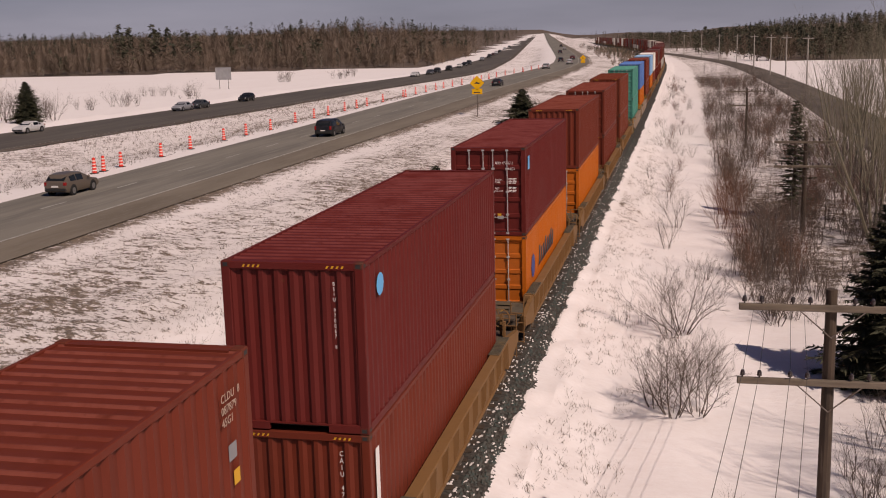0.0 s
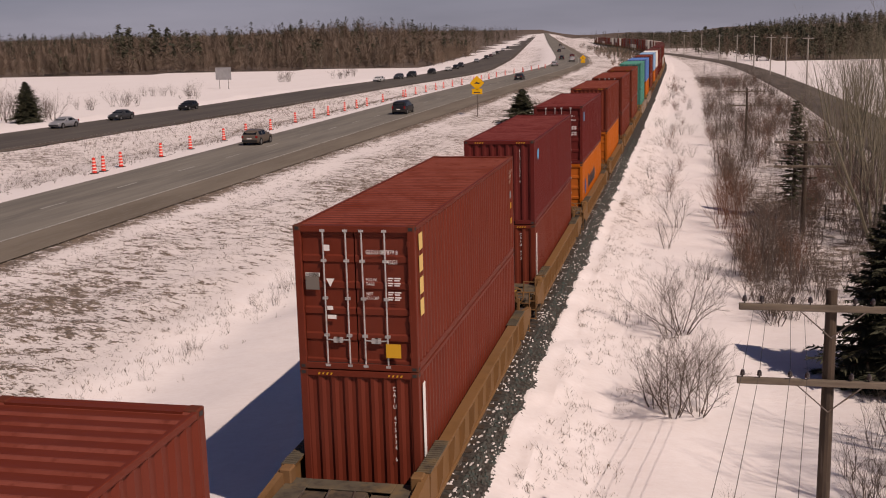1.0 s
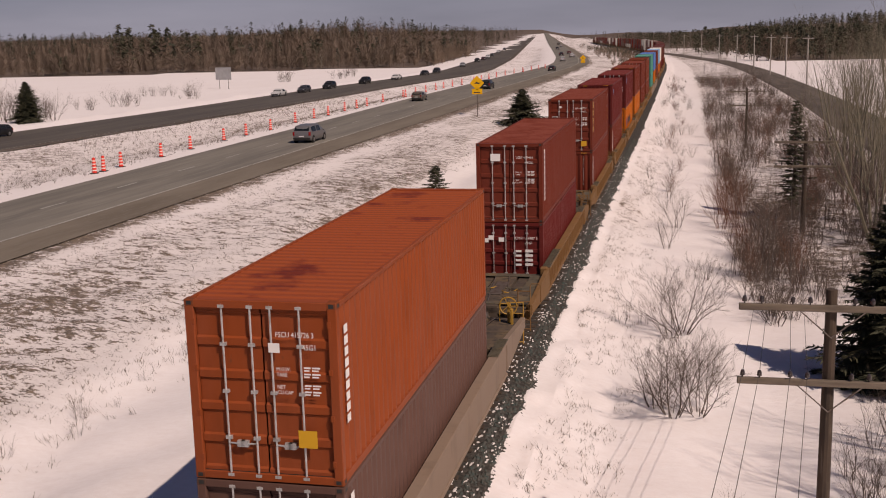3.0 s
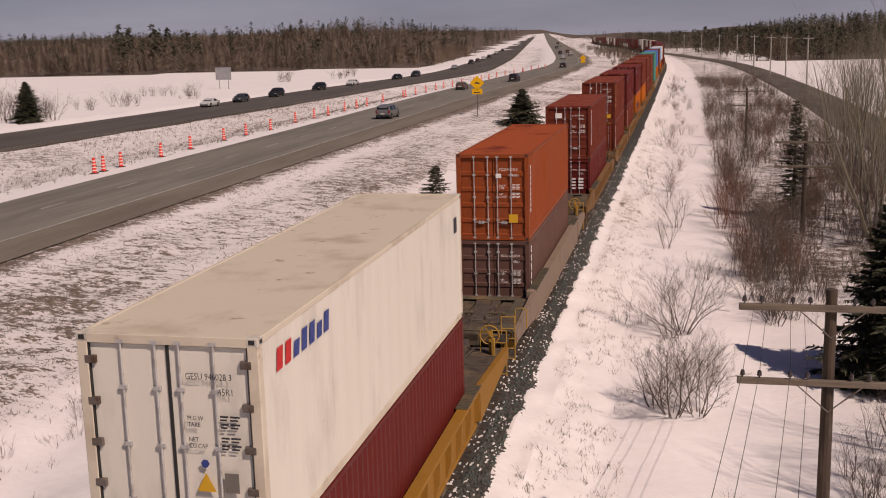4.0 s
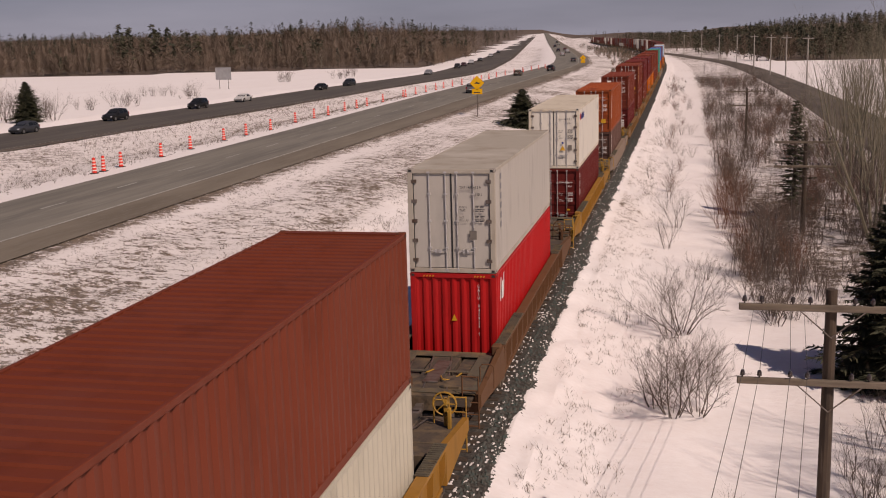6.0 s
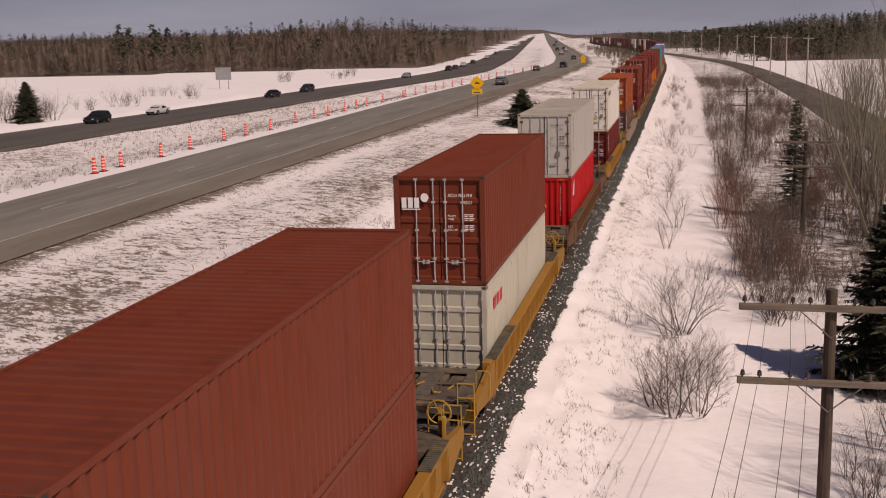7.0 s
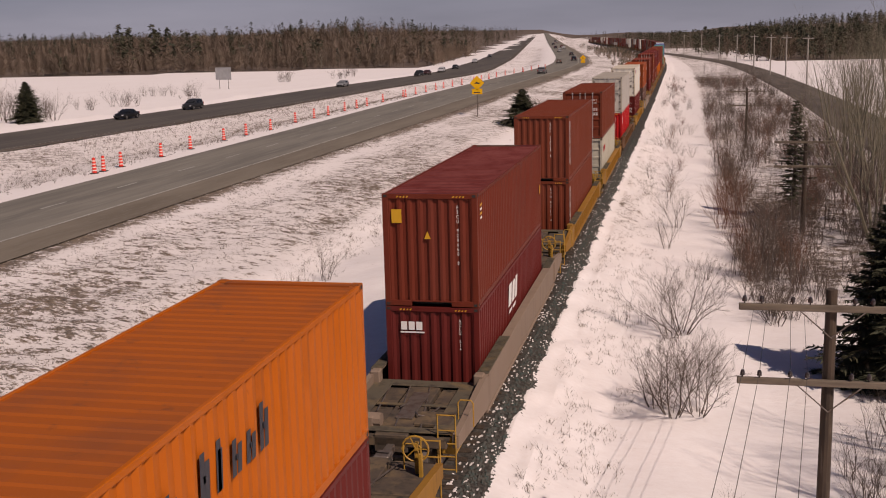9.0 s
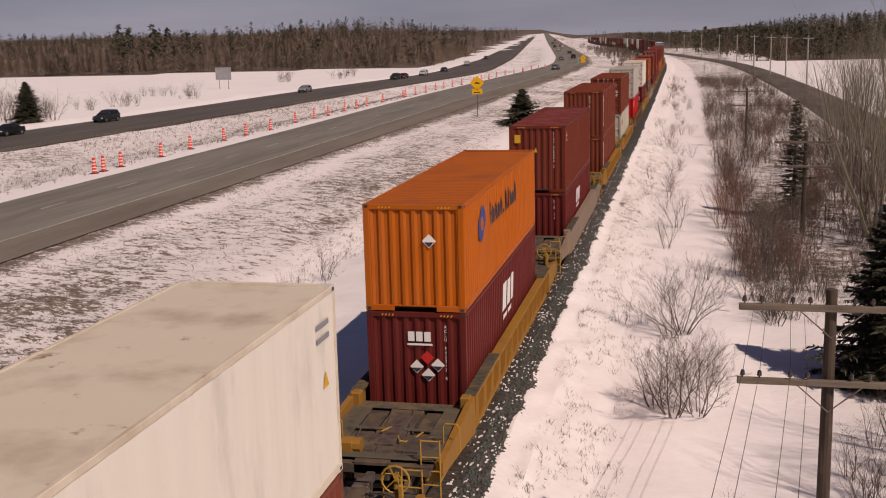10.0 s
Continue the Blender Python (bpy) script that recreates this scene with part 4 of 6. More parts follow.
def build_train():
    things = []
    ends = [(y0, y0 + CL) for y0, *_ in TRAIN]
    for i, (y0, up, low, car) in enumerate(TRAIN):
        lo = y0
        if low["h"] < 2.8 and i == 11:
            a = make(spec(low["colour"], h=2.591, length=6.058), y0, DECK, LOW)
            b_ = make(spec(low["colour"], h=2.591, length=6.058, doors=False), y0 + 6.134, DECK, LOW)
            lowc = a
        else:
            lowc = make(low, y0, DECK, LOW)
        upc = make(up, y0, DECK + low["h"] + 0.012, TOP)
        things.append((upc, lowc))
        front = ends[i - 1][0] if i else y0 + CL + 6
        back = ends[i + 1][1] if i + 1 < len(TRAIN) else y0 - 6
        a, b2 = 0.5 * (y0 + back), 0.5 * (y0 + CL + front)
        mid, length = 0.5 * (a + b2), b2 - a
        near, far = (y0 - 0.35 - mid, y0 + CL + 0.35 - mid) if length < 19 else ((y0 - 1.7 - mid, y0 + CL + 0.5 - mid) if i == 13 else (y0 - 0.5 - mid, y0 + CL + 1.6 - mid))
        w = well_car(length - 0.08, max(near, -length / 2 + 2.4), min(far, length / 2 - 2.4), car)
        MOVING.append((w, mid, 0.0))
    return things


STACKS = build_train()


def far_train():
    """The head of the train, far ahead round the curve: cheap copies of the same boxes."""
    rnd = random.Random(12)
    protos = {}
    y = 206.0
    k = 0
    order = ["oxide", "brownx", "maroon", "oxide", "brownx", "oxide", "brownx", "maroon", "brick", "white", "oxide", "grey", "brownx", "white", "grey", "oxide"]
    car0 = None
    while y < 1120:
        cu, cl = order[k % len(order)], order[(k * 3 + 2) % len(order)]
        for c, z, w in ((cu, DECK + 2.908, TOP), (cl, DECK, LOW)):
            if c not in protos:
                p = Build()
                hw, hl, h = CW / 2, CL / 2, 2.896
                p.box(-hw, hw, -hl, hl, 0, h, 0.02)
                for s in (-1, 1):
                    for q in range(12):
                        yy = -hl + 0.6 + q * 1.0
                        p.box(min(s * hw, s * (hw + 0.02)), max(s * hw, s * (hw + 0.02)), yy, yy + 0.12, 0.15, h - 0.15)
                for q in (-0.7, -0.3, 0.3, 0.7):
                    p.tube((q, -hl - 0.03, 0.1), (q, -hl - 0.03, h - 0.1), 0.03, n=4)
                protos[c] = p
                ob = p.part("shipping_container", M[c])
                protos[c] = ob.data
            else:
                ob = new("shipping_container", protos[c])
            describe(ob, c, "closed doors", w)
            MOVING.append((ob, y + CL / 2, z))
        if car0 is None:
            p = Build()
            for s in (-1, 1):
                p.box(min(s * 1.42, s * 1.52), max(s * 1.42, s * 1.52), -7, 7, 0.25, 1.55, 0.02)
                for t in (-1, 1):
                    p.box(min(s * 0.7, s * 0.85), max(s * 0.7, s * 0.85), t * 8.6 - 0.45, t * 8.6 + 0.45, 0.0, 0.9, 0.2)
            p.box(-1.4, 1.4, -7, 7, 0.25, 0.35)
            for t in (-1, 1):
                p.box(-1.3, 1.3, min(t * 7, t * 9.9), max(t * 7, t * 9.9), 0.8, 1.1, 0.02)
            p.box(-0.1, 0.1, -10.2, 10.2, 0.75, 0.92)
            ob = p.part("well_car", M["welltan"])
            car0 = ob.data
        else:
            ob = new("well_car", car0)
        tagged(ob, "faded tan double-stack well car with side sills", "rail car", "well cars of the train")
        MOVING.append((ob, y + CL / 2, 0.0))
        y += 20.6
        k += 1


far_train()


def emblem(e, y, z, h):
    """White company emblem on the side as plain shapes: three slanted blocks of unlike width over two strokes."""
    for a, w, top in ((0.0, 0.75, 1.25), (0.95, 0.62, 1.2), (1.75, 0.5, 1.25)):
        side_rect(e, y + a * h, y + (a + w) * h, z + 0.35 * h, z + top * h, "whitemark", slant=0.22 * h)
    for k in range(2):
        side_rect(e, y + 0.1 + 0.95 * h * k, y + 0.1 + 0.95 * h * k + 0.75 * h, z + 0.05 * h, z + 0.2 * h, "whitemark", slant=0.05)


def mark_train():
    """Lettering, stickers and stripes seen on the ends and sides."""
    S = {i: s for i, s in enumerate(STACKS)}
    hl = CL / 2
    # maroon, doors, over orange
    u, l = S[8]
    door_block(u, "BSIU 975427 2")
    side_rect(u, -hl + 0.55, -hl + 0.95, 2.1, 2.55, "bluedisc", "sticker")
    end_rect(u, 0.30, 0.42, 0.62, 0.74, "yellowmark", "sticker")
    for k in range(8):
        side_rect(l, -hl + 3.1 + 0.55 * k, -hl + 3.45 + 0.55 * k, 1.3, 1.85 if k % 3 else 2.0, "darkmark", slant=0.08)
    plate(l, "emblem", [(CW / 2 + 0.004, -hl + 1.6 + 0.55 * math.cos(a) * 0.8, 1.6 + 0.42 * math.sin(a)) for a in [k * math.pi / 4 for k in range(8)]], "bluemark")
    # blank-ended maroon with upright number
    u, l = S[9]
    end_column(u, "BSIU 970867 8", size=0.115)
    plate(u, "sticker", [(CW / 2 + 0.004, -hl + 0.95 + 0.22 * math.cos(k * math.pi / 6), 2.35 + 0.2 * math.sin(k * math.pi / 6)) for k in range(12)], "bluedisc", "sky blue round sticker")
    end_column(l, "CAIU 473", size=0.16)
    side_rect(l, -hl + 0.30, -hl + 0.52, 1.0, 2.55, "whitemark")
    # doors with a weight table and a tall name down the side
    u, l = S[10]
    door_block(u, "GLDU 087879 8")
    end_rect(u, -0.60, -0.48, 2.40, 2.52, "whitemark", "sticker")
    plate(u, "sticker", [(-0.58, -hl - 0.012, 1.85), (-0.41, -hl - 0.012, 1.85), (-0.495, -hl - 0.012, 1.68)][::-1], "whitemark")
    end_rect(u, -1.0, -0.72, 1.62, 1.95, "deckmark", "sticker")
    end_rect(u, -1.0, -0.70, 1.88, 1.96, "whitemark")
    end_rect(u, -0.58, -0.46, 1.22, 1.30, "whitemark", "sticker")
    end_rect(u, -0.58, -0.40, 1.04, 1.12, "whitemark", "sticker")
    end_rect(u, 0.60, 0.90, 0.30, 0.58, "yellowmark", "sticker", 0.06, "yellow notice sticker")
    side_bars(u, -hl + 0.32, 1.0, 2.75, 4, 0.30, "yellowname")
    side_text(u, "CLDU  8\n087879\n45G1", hl - 0.85, 2.45, 0.14, "greyname")
    side_rect(u, hl - 0.72, hl - 0.5, 1.72, 1.92, "greymark")
    side_rect(u, hl - 0.62, hl - 0.45, 1.40, 1.58, "yellowmark", "sticker")
    side_rect(u, hl - 0.62, hl - 0.42, 0.95, 1.12, "yellowmark", "sticker")
    end_column(l, "CAIU 475634 6", size=0.16)
    side_rect(l, -hl + 0.30, -hl + 0.52, 0.9, 2.6, "whitemark")
    # doors over two short boxes
    u, l = S[11]
    door_block(u, "UCBR 467946 4")
    end_rect(u, -0.68, -0.32, 2.25, 2.52, "whitemark", "sticker")
    side_rect(u, -hl + 0.42, -hl + 0.70, 0.75, 2.62, "whitemark", label="white name panel")
    for k in range(9):
        obj("marking", [(CW / 2 + 0.008, -hl + 0.46 + a, 0.86 + 0.19 * k + b_) for a, b_ in ((0, 0), (0.18, 0.03), (0.2, 0.11), (0.02, 0.08))], [(0, 1, 2, 3)], M["maroon"], u)
    for e in (l,):
        hs = 6.058 / 2
        end_text(e, "CPSU 114987 3", 0.18, 1.98, 0.13)
        end_text(e, "22G1", 0.55, 1.80, 0.13)
        for k in range(4):
            end_rect(e, 0.2, 0.42, 1.5 - 0.17 * k, 1.58 - 0.17 * k, "whitemark")
            end_rect(e, 0.56, 0.84, 1.5 - 0.17 * k, 1.6 - 0.17 * k, "whitemark")
        for a, b_ in ((-1.0, 1.95), (-0.8, 2.05), (-0.42, 1.98)):
            end_rect(e, a, a + 0.2, b_ - 0.1, b_ + 0.06, "whitemark", "sticker")
        end_rect(e, -0.28, 0.16, 0.2, 0.5, "whitemark", "sticker")
    # orange-brown
    u, l = S[12]
    door_block(u, "FSCU 415726 3")
    end_rect(u, 0.12, 0.3, 2.1, 2.25, "whitemark", "sticker")
    end_rect(u, 0.55, 0.85, 0.62, 0.9, "yellowmark", "sticker", 0.06)
    side_bars(u, -hl + 0.30, 0.9, 2.5, 9, 0.18)
    door_block(l, "TGHU 604273 0")
    side_bars(l, -hl + 0.30, 0.9, 2.4, 5, 0.18)
    # white reefer over maroon
    u, l = S[13]
    door_block(u, "GESU 946028 3", "45R1", True)
    plate(u, "sticker", [(0.30, -hl - 0.012, 0.88), (0.56, -hl - 0.012, 0.88), (0.43, -hl - 0.012, 1.13)], "yellowmark", "yellow warning triangle")
    end_rect(u, 0.68, 0.87, 0.88, 1.14, "deckmark", "vent", 0.012)
    plate(u, "sticker", [(0.43 + 0.06 * math.cos(k), -hl - 0.012, 1.25 + 0.06 * math.sin(k)) for k in range(6)], "bluemark")
    for k in range(7):
        side_rect(u, -hl + 0.55 + 0.31 * k, -hl + 0.76 + 0.31 * k, 2.30, 2.60 if k % 3 < 2 else 2.52, "redmark" if k < 2 else "bluemark", slant=0.05)
    side_rect(u, hl - 0.8, hl - 0.5, 2.1, 2.45, "darkmark")
    door_block(l, "TGHU 935849 0", drop=0.16)
    for k, w in enumerate((0.10, 0.14, 0.14)):
        end_rect(l, -0.94 + 0.20 * k, -0.94 + 0.20 * k + w, 2.0, 2.26 if k else 2.34, "whitemark")
        end_rect(l, -0.97 + 0.20 * k, -0.94 + 0.20 * k + w + 0.04, 2.10, 2.15, "whitemark")
    end_rect(l, -1.0, -0.68, 1.36, 1.50, "yellowmark", "sticker")
    end_rect(l, -0.93, -0.70, 0.72, 1.06, "deckmark", "sticker")
    end_rect(l, 0.62, 0.78, 0.85, 0.93, "yellowmark", "sticker")
    side_bars(l, -hl + 0.28, 1.55, 2.7, 3, 0.2)
    # grey reefer over red
    u, l = S[14]
    door_block(u, "TRIU 885453 9", "45R1", True)
    end_rect(u, 0.50, 0.70, 0.95, 1.20, "deckmark", "vent", 0.012)
    for k in range(6):
        side_rect(u, -hl + 0.85, -hl + 1.05, 2.5 - 0.27 * k, 2.67 - 0.27 * k, "greymark")
    end_column(l, "CAIU 942425 9", size=0.15)
    plate(l, "sticker", [(-0.06, -hl - 0.004, 1.55), (0.10, -hl - 0.004, 1.55), (0.02, -hl - 0.004, 1.74)], "yellowmark")
    for a, b_, c in ((0.0, 0.12, 0.5), (0.22, 0.42, 0.35), (0.5, 0.62, 0.55)):
        side_rect(l, -hl + 0.6 + a, -hl + 0.6 + b_, 2.0, 2.0 + c + 0.15, "whitemark", slant=0.1)
    # brick over cream
    u, l = S[15]
    door_block(u, "ACLU 962514 8")
    for k in range(3):
        end_rect(u, -1.0 + 0.17 * k, -0.87 + 0.17 * k, 2.05, 2.32, "whitemark")
    end_rect(u, -1.0, -0.5, 2.0, 2.03, "whitemark")
    plate(u, "sticker", [(-0.38 + 0.11 * math.cos(k * 0.6), -hl - 0.012, 2.32 + 0.12 * math.sin(k * 0.6)) for k in range(10)], "whitemark")
    for k in range(3):
        side_rect(l, -hl + 1.0 + 0.5 * k, -hl + 1.35 + 0.5 * k, 2.0, 2.35, "redmark", slant=0.1)
    # twin brick boxes
    for e, code in zip(S[16], ("GCNU 468268 6", "FCIU 814253 0")):
        end_column(e, code, size=0.155, x=0.40)
        side_rect(e, -hl + 0.30, -hl + 0.52, 0.7, 2.62, "whitemark")
        for k in range(3):
            side_rect(e, -hl + 0.34, -hl + 0.48, 0.95 + 0.5 * k, 1.15 + 0.5 * k, "brick")
    # red oxide with yellow marks
    u, l = S[17]
    end_column(u, "FSCU 920660 8", size=0.155)
    end_rect(u, -0.98, -0.72, 2.15, 2.5, "yellowmark", "sticker", 0.004)
    plate(u, "sticker", [(-0.15, -hl - 0.004, 1.75), (0.02, -hl - 0.004, 1.75), (-0.06, -hl - 0.004, 1.95)], "yellowmark")
    for k in range(4):
        side_rect(u, -hl + 0.35, -hl + 0.62, 2.2 + 0.11 * k, 2.26 + 0.11 * k, "yellowmark" if k % 2 else "whitemark", slant=0.05)
    side_rect(u, hl - 0.5, hl - 0.3, 1.2, 1.5, "yellowmark", "sticker")
    for k in range(3):
        end_rect(l, -0.82 + 0.2 * k, -0.66 + 0.2 * k, 1.98, 2.2, "whitemark")
    emblem(l, -hl + 4.6, 1.2, 0.72)
    end_rect(l, -0.84, -0.2, 1.9, 1.94, "whitemark")
    end_column(l, "ACLU 214", size=0.14)
    # orange over maroon with hazard diamonds
    u, l = S[18]

    def diamond(e, x, z, r, m, side=False):
        y = -hl - 0.005
        plate(e, "placard", [(x, y, z - r), (x + r, y, z), (x, y, z + r), (x - r, y, z)], m, "diamond hazard placard")

    diamond(u, 0.38, 1.72, 0.17, "whitemark")
    plate(u, "placard", [(0.26, -hl - 0.008, 1.69), (0.38, -hl - 0.008, 1.57), (0.50, -hl - 0.008, 1.69)], "darkmark")
    plate(u, "emblem", [(CW / 2 + 0.005, -hl + 2.3 + 0.42 * math.cos(k * math.pi / 6) + (0.1 if k < 6 else -0.1), 1.75 + 0.45 * math.sin(k * math.pi / 6)) for k in range(12)], "bluemark")
    plate(u, "emblem", [(CW / 2 + 0.008, -hl + 2.3 + 0.22 * math.cos(k * math.pi / 3), 1.75 + 0.2 * math.sin(k * math.pi / 3)) for k in range(6)], "orange")
    for k, (w, hh) in enumerate(((0.45, 0.75), (0.35, 0.5), (0.35, 0.6), (0.35, 0.5), (0.35, 0.6), (0.2, 0.15), (0.3, 0.75), (0.2, 0.75), (0.35, 0.55), (0.35, 0.5), (0.35, 0.75))):
        y, w, hh = -hl + 3.5 + 0.42 * k, 0.78 * w, 0.8 * hh
        side_rect(u, y, y + 0.12, 1.5, 1.5 + hh, "darkmark", slant=0.04)
        side_rect(u, y + w - 0.12, y + w, 1.5, 1.5 + hh * 0.8, "darkmark", slant=0.04)
        side_rect(u, y + 0.1, y + w - 0.08, 1.5 + hh * 0.4, 1.5 + hh * 0.55, "darkmark")
    for x, z, m in ((0.0, 1.55, "whitemark"), (0.26, 1.78, "redmark"), (0.28, 1.35, "whitemark"), (0.52, 1.6, "whitemark")):
        diamond(l, x, z, 0.17, m)
        if m == "whitemark":
            plate(l, "placard", [(x - 0.13, -hl - 0.009, z - 0.03), (x, -hl - 0.009, z - 0.15), (x + 0.13, -hl - 0.009, z - 0.03)], "darkmark")
    for k in range(3):
        end_rect(l, -0.2 + 0.2 * k, -0.04 + 0.2 * k, 2.18, 2.42, "whitemark")
    emblem(l, -hl + 5.2, 1.3, 0.85)
    end_rect(l, -0.22, 0.40, 2.08, 2.13, "whitemark")
    end_column(l, "ACLU 942211 8", size=0.14)
    end_rect(l, 0.62, 0.72, 0.35, 0.45, "whitemark", "sticker")
    u, l = S[19]
    for k in range(2):
        side_rect(u, hl - 0.9, hl - 0.35, 2.2 + 0.2 * k, 2.28 + 0.2 * k, "greymark")
    plate(u, "sticker", [(CW / 2 + 0.005, hl - 0.7, 1.5), (CW / 2 + 0.005, hl - 0.45, 1.5), (CW / 2 + 0.005, hl - 0.575, 1.75)], "yellowmark")


M["yellowname"] = mat("pale yellow lettering", (0.72, 0.50, 0.16), 0.6)
M["greyname"] = mat("faded pale lettering", (0.42, 0.33, 0.26), 0.6)
M["greymark"] = mat("grey lettering", (0.22, 0.22, 0.23), 0.6)
M["deckmark"] = mat("grey brown plate", (0.16, 0.14, 0.12), 0.6)
mark_train()


# ---- vehicles ----
CARSHAPES = {
    "suv": (4.6, 0.93, [(0, 0.55, 0.95, 0.97), (0.06, 0.32, 1.0, 1.05), (0.42, 0.25, 1.02, 1.62), (1.5, 0.25, 1.0, 1.70), (2.5, 0.25, 0.98, 1.64), (3.35, 0.25, 0.98, 1.03), (4.25, 0.27, 0.86, 0.90), (4.55, 0.32, 0.66, 0.70), (4.6, 0.40, 0.55, 0.57)]),
    "sedan": (4.6, 0.89, [(0, 0.5, 0.85, 0.87), (0.06, 0.3, 0.92, 0.95), (0.75, 0.22, 0.93, 1.0), (1.35, 0.22, 0.92, 1.40), (2.4, 0.22, 0.90, 1.44), (3.3, 0.22, 0.89, 0.95), (4.25, 0.24, 0.76, 0.80), (4.55, 0.28, 0.58, 0.62), (4.6, 0.36, 0.5, 0.52)]),
    "hatch": (4.25, 0.88, [(0, 0.5, 0.85, 0.88), (0.06, 0.3, 0.93, 0.98), (0.5, 0.22, 0.95, 1.42), (1.3, 0.22, 0.92, 1.50), (2.2, 0.22, 0.90, 1.45), (3.1, 0.22, 0.90, 0.97), (3.95, 0.24, 0.78, 0.82), (4.2, 0.28, 0.6, 0.64), (4.25, 0.36, 0.5, 0.52)]),
    "van": (5.05, 0.98, [(0, 0.55, 1.0, 1.03), (0.06, 0.32, 1.05, 1.12), (0.38, 0.24, 1.06, 1.68), (1.8, 0.24, 1.03, 1.76), (3.1, 0.24, 1.0, 1.70), (4.15, 0.24, 0.98, 1.04), (4.8, 0.26, 0.82, 0.86), (5.0, 0.32, 0.66, 0.70), (5.05, 0.40, 0.55, 0.57)]),
}


def vehicle(shape, colour, name, label, front_lamps):
    length, hw, st = CARSHAPES[shape]
    e = new(name)
    body = mat(name + " paint", colour, 0.32, 0.35, 0.5)
    vary(body, [(tuple(0.8 * c + 0.03 for c in colour), 1.2, 0.4, 0.8)])
    v, f = [], []
    n = 10
    rows = []
    for y, z0, zb, zt in st:
        taper = 1 - 0.10 * max(0, 1 - min(y, length - y) / 0.5)
        w = hw * taper
        wt = w * (0.80 if zt - zb > 0.2 else 0.93)
        r = [(w * 0.9, z0), (w * 0.98, z0 + 0.12), (w, 0.5 * (z0 + zb)), (w * 0.985, zb), (wt, zt - 0.07 * min(1, (zt - zb) * 3)), (wt * 0.93, zt - 0.02), (wt * 0.6, zt + 0.02)]
        rows.append((y - length / 2, r))
        v += [(x, y - length / 2, z) for x, z in r] + [(-x, y - length / 2, z) for x, z in r[::-1]]
    k = 14
    for j in range(len(st) - 1):
        f += [(j * k + i, j * k + (i + 1) % k, (j + 1) * k + (i + 1) % k, (j + 1) * k + i) for i in range(k)]
    f += [tuple(range(k - 1, -1, -1)), tuple(range((len(st) - 1) * k, len(st) * k))]
    shell = obj("body", v, [q[::-1] for q in f], body, e, smooth=True)
    shell.data.set_sharp_from_angle(angle=radians(38))

    def pt(j, s, a):
        (y, r) = rows[j]
        (x0, z0), (x1, z1) = r[3], r[4]
        return Vector((s * (x0 + (x1 - x0) * a), y, z0 + (z1 - z0) * a))

    # side glass
    for s in (-1, 1):
        for j, a, b_ in ((2, 0.1, 0.94), (3, 0.06, 0.94)):
            q = [pt(j, s, 0.1).lerp(pt(j + 1, s, 0.1), a), pt(j, s, 0.1).lerp(pt(j + 1, s, 0.1), b_), pt(j, s, 0.9).lerp(pt(j + 1, s, 0.9), b_), pt(j, s, 0.9).lerp(pt(j + 1, s, 0.9), a)]
            obj("window", [p + Vector((s * 0.012, 0, 0)) for p in q], [(0, 1, 2, 3) if s > 0 else (3, 2, 1, 0)], M["glass"], e)
    for name_, j0, j1, off in (("rear_window", 1, 2, -0.02), ("windscreen", 5, 4, 0.02)):
        lo = [pt(j0, s, 0.9).lerp(pt(j1, s, 0.9), 0.12) for s in (-1, 1)]
        hi = [pt(j0, s, 0.9).lerp(pt(j1, s, 0.9), 0.9) for s in (1, -1)]
        lo = [Vector((p.x * 0.9, p.y, p.z + 0.05)) for p in lo]
        hi = [Vector((p.x * 0.94, p.y, p.z + 0.045)) for p in hi]
        q = [p + Vector((0, off, 0.015)) for p in lo + hi]
        obj(name_, q, [(0, 1, 2, 3) if j0 == 1 else (3, 2, 1, 0)], M["glass"], e)
    for s in (-1, 1):
        Build().box(s * (hw - 0.17) - 0.1, s * (hw - 0.17) + 0.1, -length / 2 - 0.012, -length / 2 + 0.16, 0.74, 0.96 if shape in ("sedan", "hatch") else 1.12, 0.02).part("tail_lamp", M["taillight"], e)
        Build().box(s * (hw - 0.22) - 0.14, s * (hw - 0.22) + 0.14, length / 2 - 0.30, length / 2 - 0.02, 0.58, 0.72, 0.03).part("headlamp", M["headlight"], e)
        Build().box(min(s * (hw - 0.03), s * (hw + 0.15)), max(s * (hw - 0.03), s * (hw + 0.15)), rows[5][0] - 0.45, rows[5][0] - 0.3, 0.98, 1.12, 0.03).part("wing_mirror", body, e)
    Build().box(-hw * 0.9, hw * 0.9, -length / 2 - 0.03, -length / 2 + 0.12, 0.36, 0.56, 0.03).part("rear_bumper", body if front_lamps else M["black"], e)
    Build().box(-hw * 0.85, hw * 0.85, length / 2 - 0.1, length / 2 + 0.02, 0.34, 0.52, 0.03).part("front_bumper", M["black"], e)
    Build().box(-0.26, 0.26, -length / 2 - 0.036, -length / 2 - 0.028, 0.62, 0.74).part("plate", M["whitemark"], e)
    for yy in (-length / 2 + 0.85, length / 2 - 0.9):
        for s in (-1, 1):
            Build().tube((s * (hw - 0.2), yy, 0.36), (s * (hw + 0.004), yy, 0.36), 0.40, n=18).part("wheel_arch", M["black"], e)
            w = new("wheel")
            w.parent = e
            w.location = (s * (hw - 0.09), yy, 0.33)
            Build().tube((-0.115, 0, 0), (0.115, 0, 0), 0.33, n=18).part("tyre", M["tyre"], w)
            Build().tube((-0.12, 0, 0), (0.12, 0, 0), 0.21, n=12).part("rim", M["chrome"], w)
    tagged(e, label, "car", "cars on the highway")
    return e


